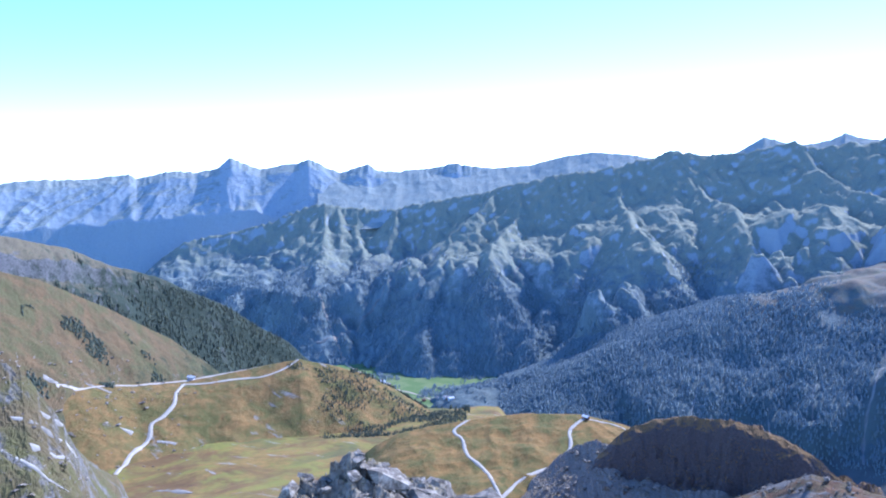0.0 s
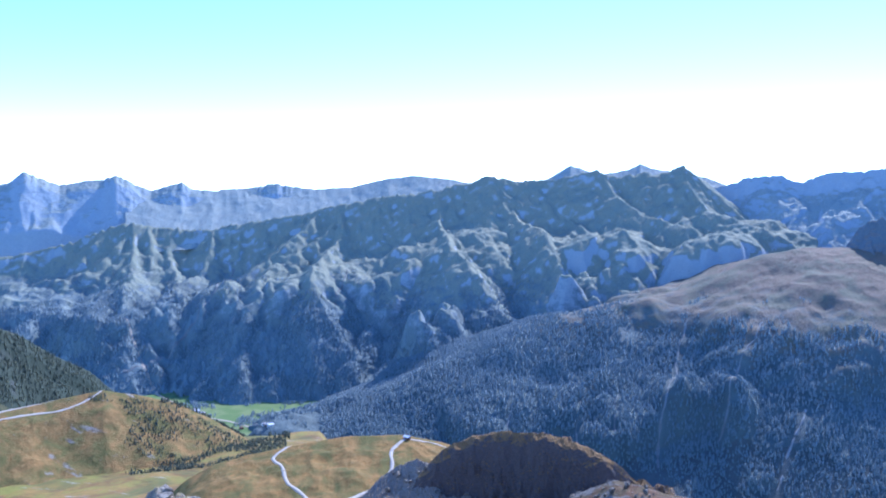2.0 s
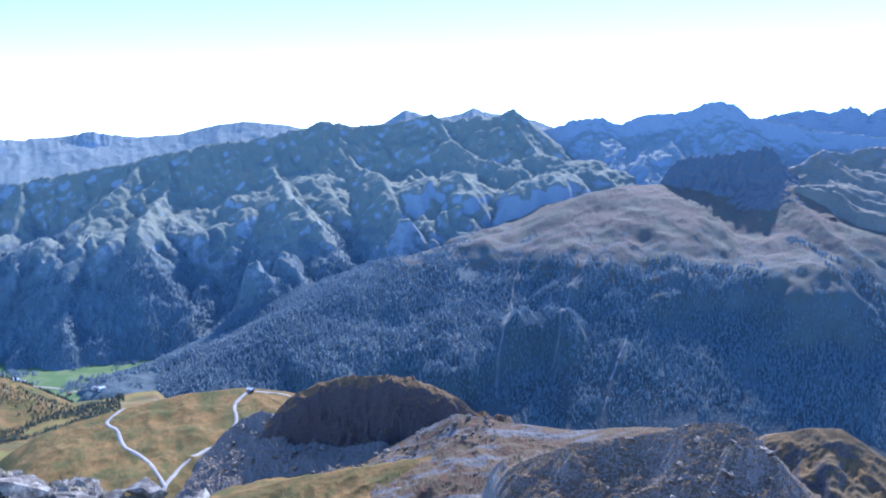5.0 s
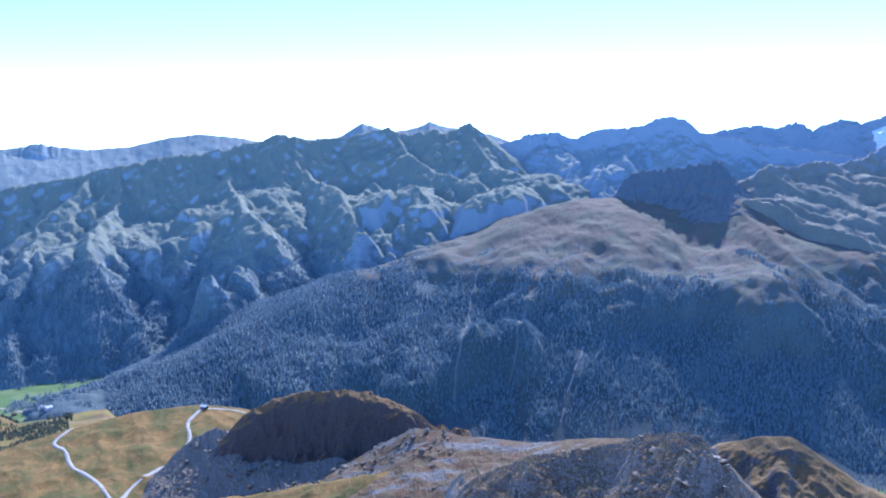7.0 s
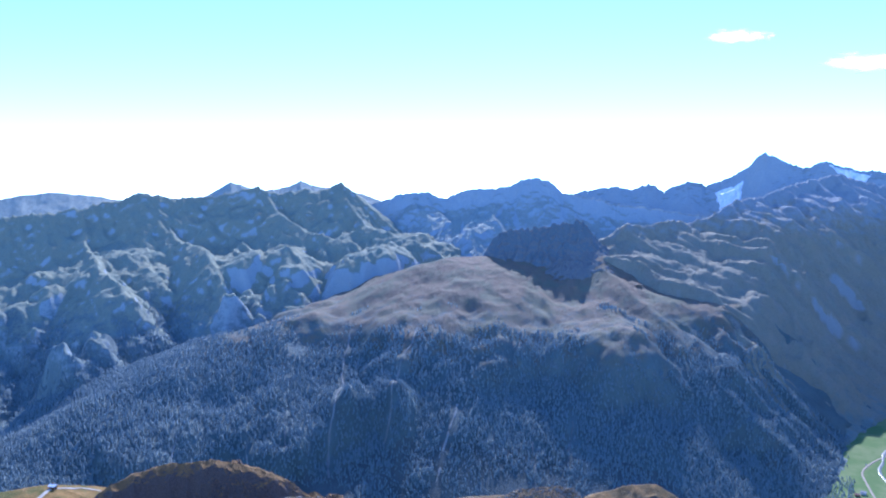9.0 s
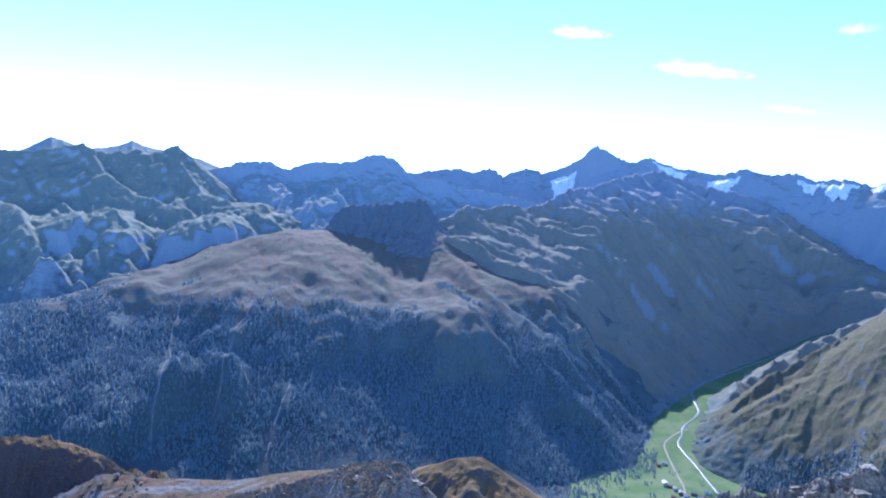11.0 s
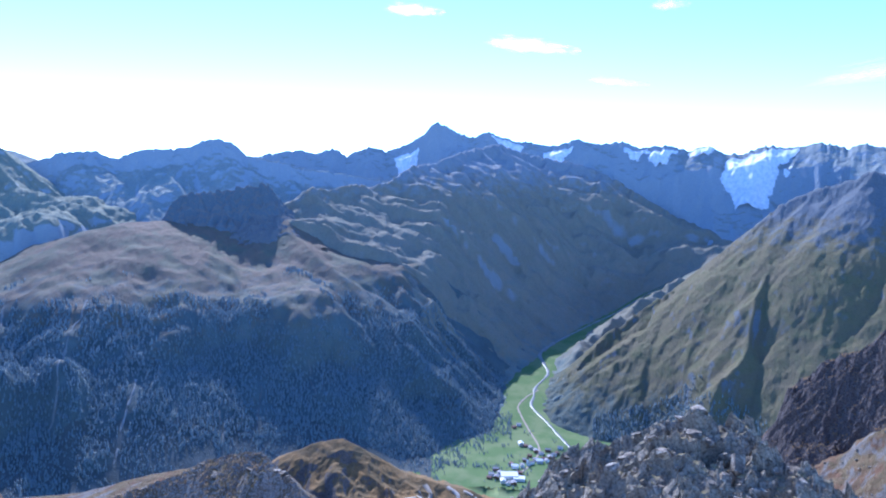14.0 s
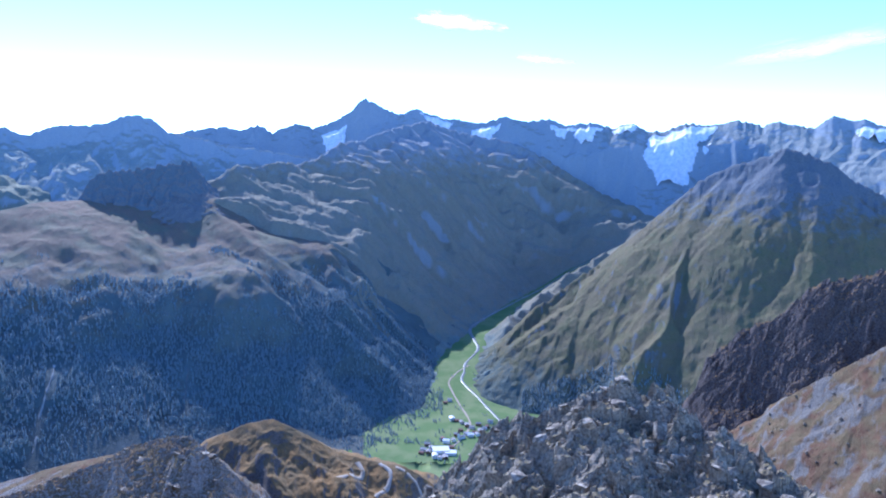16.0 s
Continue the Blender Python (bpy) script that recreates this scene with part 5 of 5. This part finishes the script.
def below(key, count, az0, az1, d0, d1, seed, patch, bar, fade=0):
    rng = np.random.RandomState(seed + 1)
    n = count * 5
    az = rng.uniform(az0, az1, n)
    r = np.interp(az, RIDGES[key]["broad_az"], RIDGES[key]["broad_r"]) - rng.uniform(d0, d1, n)
    x, y = r * np.sin(np.radians(az)), r * np.cos(np.radians(az))
    thin = np.clip(1 - (az - az0) / fade, 0, 1) if fade else 0  # the wood thins out towards its western edge
    k = fbm(x / patch, y / patch, seed, 3) > bar + 0.7 * thin + rng.uniform(-0.12, 0.12, n)
    return az[k][:count], r[k][:count]


wood("spruce_wood", *below("knoll", 2600, -13, 1.5, 8, 170, 21, 45, 0.0, 5), 2, 5, M_NEEDLES, "dark spruces scattered over the flank of the knoll", 21)
wood("spruce_wood", *below("knoll", 700, -7.5, 1.8, -60, 8, 22, 60, -0.2), 4, 8, M_NEEDLES, "dark spruces along the edge of the knoll", 22)
wood("spruce_wood", *below("shoulder", 6500, -27, -7, 10, 400, 23, 110, -0.35, 7), 7, 12, M_NEEDLES, "dark spruce forest on the steep shoulder", 23)
wood("spruce_wood", *below("shoulder", 900, -29, -20, 90, 330, 24, 60, 0.0), 6, 11, M_NEEDLES, "scattered spruces below the cliffs", 24)
wood("dwarf_pines", *below("flank", 2400, -29, -15.5, 45, 170, 25, 45, -0.05, 11), 1.6, 3.8, M_NEEDLES, "dark dwarf pine scrub among pale slabs", 25, 0.6, "scrub")
wood("spruce_wood", *slope_wood(31, 46000, 4, 66, 1930, 2950, 385, 130), 8, 14, M_HAZEDNEEDLES, "dense dark conifer forest on the flank of the spur", 31, 0.3)
wood("spruce_wood", *slope_wood(32, 30000, -20, 20, 2700, 4000, 330, 150), 9, 15, M_HAZEDNEEDLES, "dense dark conifer forest on the lower massif", 32, 0.33)
wood("spruce_wood", *grove(26, 1700, 55, 66, 2150, 2620, 120, -0.1), 7, 13, M_HAZEDNEEDLES, "dark spruce forest beside the village meadows", 26)
wood("spruce_wood", *grove(30, 2200, 8, 61, 1960, 2200, 90, -0.3), 9, 15, M_HAZEDNEEDLES, "spruce forest along the foot of the spur", 30)
wood("spruce_wood", *slope_wood(27, 9000, 72, 97, 2100, 2550, 190, 110), 8, 14, M_HAZEDNEEDLES, "dark spruce forest at the foot of the pyramid mountain", 27)
wood("spruce_wood", *grove(28, 1100, -6, 3, 2560, 3150, 70, 0.2), 8, 15, M_HAZEDNEEDLES, "spruce groves between the valley meadows", 28)
wood("spruce_wood", *grove(29, 260, 63, 70, 2000, 2800, 60, 0.36), 6, 12, M_HAZEDNEEDLES, "single trees and hedges round the village", 29)


# ---- village ----
M_PLASTER = paint("white_plaster", (0.78, 0.76, 0.72), 0.9, 0.08, 0.5)
M_TIMBER = paint("brown_timber", (0.20, 0.13, 0.08), 0.8, 0.3, 1.0)
M_ROOF = paint("grey_roof", (0.30, 0.29, 0.29), 0.7, 0.2, 1.0)
M_TIN = paint("pale_tin_roof", (0.62, 0.63, 0.65), 0.45, 0.1, 0.5)
M_RED = paint("brown_tiles", (0.28, 0.17, 0.13), 0.8, 0.2, 1.0)
M_GLASS = paint("window_glass", (0.05, 0.06, 0.08), 0.15, 0.1, 1.0)


def house(m, w, l, h, roof, wall, label, group, rise=0.42, flat=False):
    """A gabled house, ridge along y: walls, gable boards, two roof slopes, windows, door and chimney."""
    home = empty("house", m, label, "house", group)
    bm = bmesh.new()
    top = w / 2 * rise
    box(bm, -w / 2, w / 2, -l / 2, l / 2, -2.5, h)
    if not flat:
        for y in (-l / 2, l / 2):
            e = 0.25 if y > 0 else -0.25
            f = [bm.verts.new(p) for p in ((-w / 2, y, h), (w / 2, y, h), (0, y, h + top), (-w / 2, y - e, h), (w / 2, y - e, h), (0, y - e, h + top))]
            for q in ((0, 1, 2), (3, 5, 4), (0, 2, 5, 3), (1, 4, 5, 2), (0, 3, 4, 1)):
                bm.faces.new([f[i] for i in q])
        bmesh.ops.recalc_face_normals(bm, faces=bm.faces)
    part("wall", bm, wall, home)
    over = 0.9
    if flat:
        bm = bmesh.new()
        box(bm, -w / 2 - 0.3, w / 2 + 0.3, -l / 2 - 0.3, l / 2 + 0.3, h, h + 0.5, 0.08)
        part("roof", bm, roof, home)
    else:
        for sgn in (-1, 1):
            bm = bmesh.new()
            x1, z1 = sgn * (w / 2 + over), h - over * rise
            vs = [bm.verts.new(p) for y in (-l / 2 - over, l / 2 + over) for p in ((0, y, h + top + 0.02), (x1, y, z1), (x1, y, z1 + 0.35), (0, y, h + top + 0.4))]
            for q in ((0, 1, 2, 3), (4, 7, 6, 5), (0, 4, 5, 1), (1, 5, 6, 2), (2, 6, 7, 3), (3, 7, 4, 0)):
                bm.faces.new([vs[i] for i in q])
            bmesh.ops.recalc_face_normals(bm, faces=bm.faces)
            part("roof", bm, roof, home)
        bm = bmesh.new()
        box(bm, w * 0.15, w * 0.15 + 0.8, l * 0.15, l * 0.15 + 0.8, h, h + top + 1.2, 0.05)
        part("chimney", bm, wall, home)
    for y, sgn in ((-l / 2, -1), (l / 2, 1)):
        for k in range(3):
            for f in range(max(1, int(h / 2.8))):
                bm = bmesh.new()
                x = (k - 1) * w * 0.3
                box(bm, x - 0.6, x + 0.6, y - 0.06, y + 0.06, 0.9 + f * 2.8, 2.2 + f * 2.8, 0.03)
                part("window", bm, M_GLASS, home)
    bm = bmesh.new()
    box(bm, w / 2 - 0.06, w / 2 + 0.06, -0.6, 0.6, 0, 2.1, 0.03)
    part("door", bm, M_TIMBER, home)
    return home


KINDS = [(12, 15, 6.5, M_ROOF, M_PLASTER, "white plastered village house with a grey gabled roof"), (15, 19, 8.5, M_TIN, M_PLASTER, "large white guesthouse with a pale metal roof"),
         (11, 13, 5.5, M_RED, M_TIMBER, "brown timber village house with a tiled gabled roof"), (13, 16, 7, M_ROOF, M_TIMBER, "dark timber farmhouse with a grey gabled roof")]
VILLAGE = [(65.2, 2115, 0), (65.0, 2085, 3), (64.6, 2100, 0), (64.45, 2080, 2), (64.9, 2140, 3), (65.5, 2058, 1), (65.9, 2045, 0), (66.3, 2052, 3), (66.35, 2165, 1), (66.05, 2190, 2), (66.9, 2180, 0), (67.15, 2225, 3), (66.75, 2130, 2), (67.45, 2265, 2), (67.9, 2235, 0),
           (68.2, 2222, 1), (68.5, 2250, 2), (68.75, 2232, 0), (68.95, 2262, 3), (69.25, 2285, 0), (69.5, 2300, 2), (68.3, 2290, 0), (67.9, 2305, 3), (67.5, 2330, 0), (67.1, 2345, 2), (66.75, 2355, 1), (68.8, 2318, 3), (69.7, 2345, 0), (66.2, 2500, 2), (66.55, 2520, 0)]
LOWER = [(-4.8, 2950, 1), (-4.55, 2930, 0), (-4.3, 2915, 3), (-5.0, 2975, 0), (-4.65, 2900, 2), (-0.1, 2640, 0), (0.15, 2620, 3), (0.35, 2600, 1), (-1.7, 2712, 2)]


def village(spots, seed, group):
    rnd = random.Random(seed)
    made = {}
    for az, r, k in spots:
        m = Matrix.Translation(at(az, r)) @ pose(0, 0, 0, 0, 0, rnd.choice((20, 110, 35, 125, 15)) + rnd.uniform(-12, 12))
        if k in made:
            copy_thing(made[k], m)
        else:
            made[k] = house(m, *KINDS[k], group)


village(VILLAGE, 3, "houses of the village")
village(LOWER, 4, "houses of the hamlet")
house(Matrix.Translation(at(65.95, 2100)) @ pose(0, 0, 0, 0, 0, 30), 34, 48, 9, M_TIN, M_PLASTER, "long white hall with a flat pale roof in the village", "", flat=True)
house(Matrix.Translation(at(66.7, 2085)) @ pose(0, 0, 0, 0, 0, 25), 24, 32, 8, M_TIN, M_PLASTER, "white hall with a flat pale roof in the village", "", flat=True)
house(Matrix.Translation(at(10.5, 636)) @ pose(0, 0, 0, 0, 0, 40), 3.2, 4.2, 2.4, M_TIN, M_TIMBER, "small mountain hut with a pale roof beside the track", "")
house(Matrix.Translation(at(-18.6, 1000)) @ pose(0, 0, 0, 0, 0, 70), 5, 8, 3, M_TIN, M_PLASTER, "small white hut with a pale roof beside the track", "")
church = house(Matrix.Translation(at(67.55, 2205)) @ pose(0, 0, 0, 0, 0, 60), 10, 20, 8, M_ROOF, M_PLASTER, "white village church with a pointed tower", "")
church.name, church["category"] = "church", "church"
bm = bmesh.new()
box(bm, -2.4, 2.4, 10.2, 15, -2, 18, 0.1)
part("tower", bm, M_PLASTER, church)
bm = bmesh.new()
bmesh.ops.create_cone(bm, cap_ends=True, segments=4, radius1=3.9, radius2=0.05, depth=14, matrix=Matrix.Translation((0, 12.6, 25)) @ pose(0, 0, 0, 0, 0, 45))
part("spire", bm, M_RED, church)


# ---- clouds ----
def cloud_material():
    m, t, b = nodes("thin_cloud")
    tc = t.nodes.new("ShaderNodeTexCoord")
    mp = t.nodes.new("ShaderNodeMapping")
    mp.inputs["Scale"].default_value = (1, 0, 1)
    t.links.new(tc.outputs["Object"], mp.inputs[0])
    ln = node(t, "VectorMath")
    ln.operation = "LENGTH"
    t.links.new(mp.outputs[0], ln.inputs[0])
    n = node(t, "TexNoise", Scale=1.6, Detail=7, Roughness=0.6, Distortion=0.6)
    t.links.new(mp.outputs[0], n.inputs["Vector"])
    soft = math_node(t, "SUBTRACT", math_node(t, "MULTIPLY", n.outputs["Fac"], 1.9), math_node(t, "MULTIPLY_ADD", ln.outputs["Value"], 0.75, 0.35))
    info = t.nodes.new("ShaderNodeObjectInfo")
    alpha = math_node(t, "MULTIPLY", ramp(t, soft, [(0.0, 0.0), (0.5, 0.7)]), info.outputs["Alpha"])
    b.inputs["Base Color"].default_value = (0.9, 0.9, 0.9, 1)
    b.inputs["Roughness"].default_value = 1.0
    tr = node(t, "BsdfTranslucent", Color=(0.95, 0.95, 0.95, 1))
    cl = t.nodes.new("ShaderNodeBsdfTransparent")
    a, o = t.nodes.new("ShaderNodeMixShader"), t.nodes["Material Output"]
    t.links.new(alpha, a.inputs[0])
    t.links.new(cl.outputs[0], a.inputs[1])
    both = node(t, "MixShader", Fac=0.92)
    t.links.new(b.outputs[0], both.inputs[1])
    t.links.new(tr.outputs[0], both.inputs[2])
    t.links.new(both.outputs[0], a.inputs[2])
    t.links.new(a.outputs[0], o.inputs["Surface"])
    return m


M_CLOUD = cloud_material()


def cloud(az, el, w, h, roll, thick):
    bm = bmesh.new()
    bmesh.ops.create_icosphere(bm, subdivisions=4, radius=1)
    me = bpy.data.meshes.new("cloud")
    bm.to_mesh(me)
    bm.free()
    me.polygons.foreach_set("use_smooth", np.ones(len(me.polygons), bool))
    me.materials.append(M_CLOUD)
    ob = new("cloud", me)
    ob.color = (1, 1, 1, thick)
    r = 4500
    ob.matrix_basis = Matrix.Translation((r * math.sin(radians(az)), r * math.cos(radians(az)), TOP + r * math.tan(radians(el)))) @ pose(0, 0, 0, 0, roll, -az) @ Matrix.Diagonal((w, h * 0.6, h, 1))
    return tagged(ob, "thin white wisp of cloud high over the mountains", "cloud", "wisps of cloud")


for c in ((58.0, 11.2, 190, 45, 3, 1), (66.4, 8.9, 300, 55, 6, 1), (72.6, 6.4, 190, 30, 6, 0.4), (76, 11.5, 120, 40, 0, 0.4), (92, 7.2, 700, 70, -9, 0.45)):
    cloud(*c)
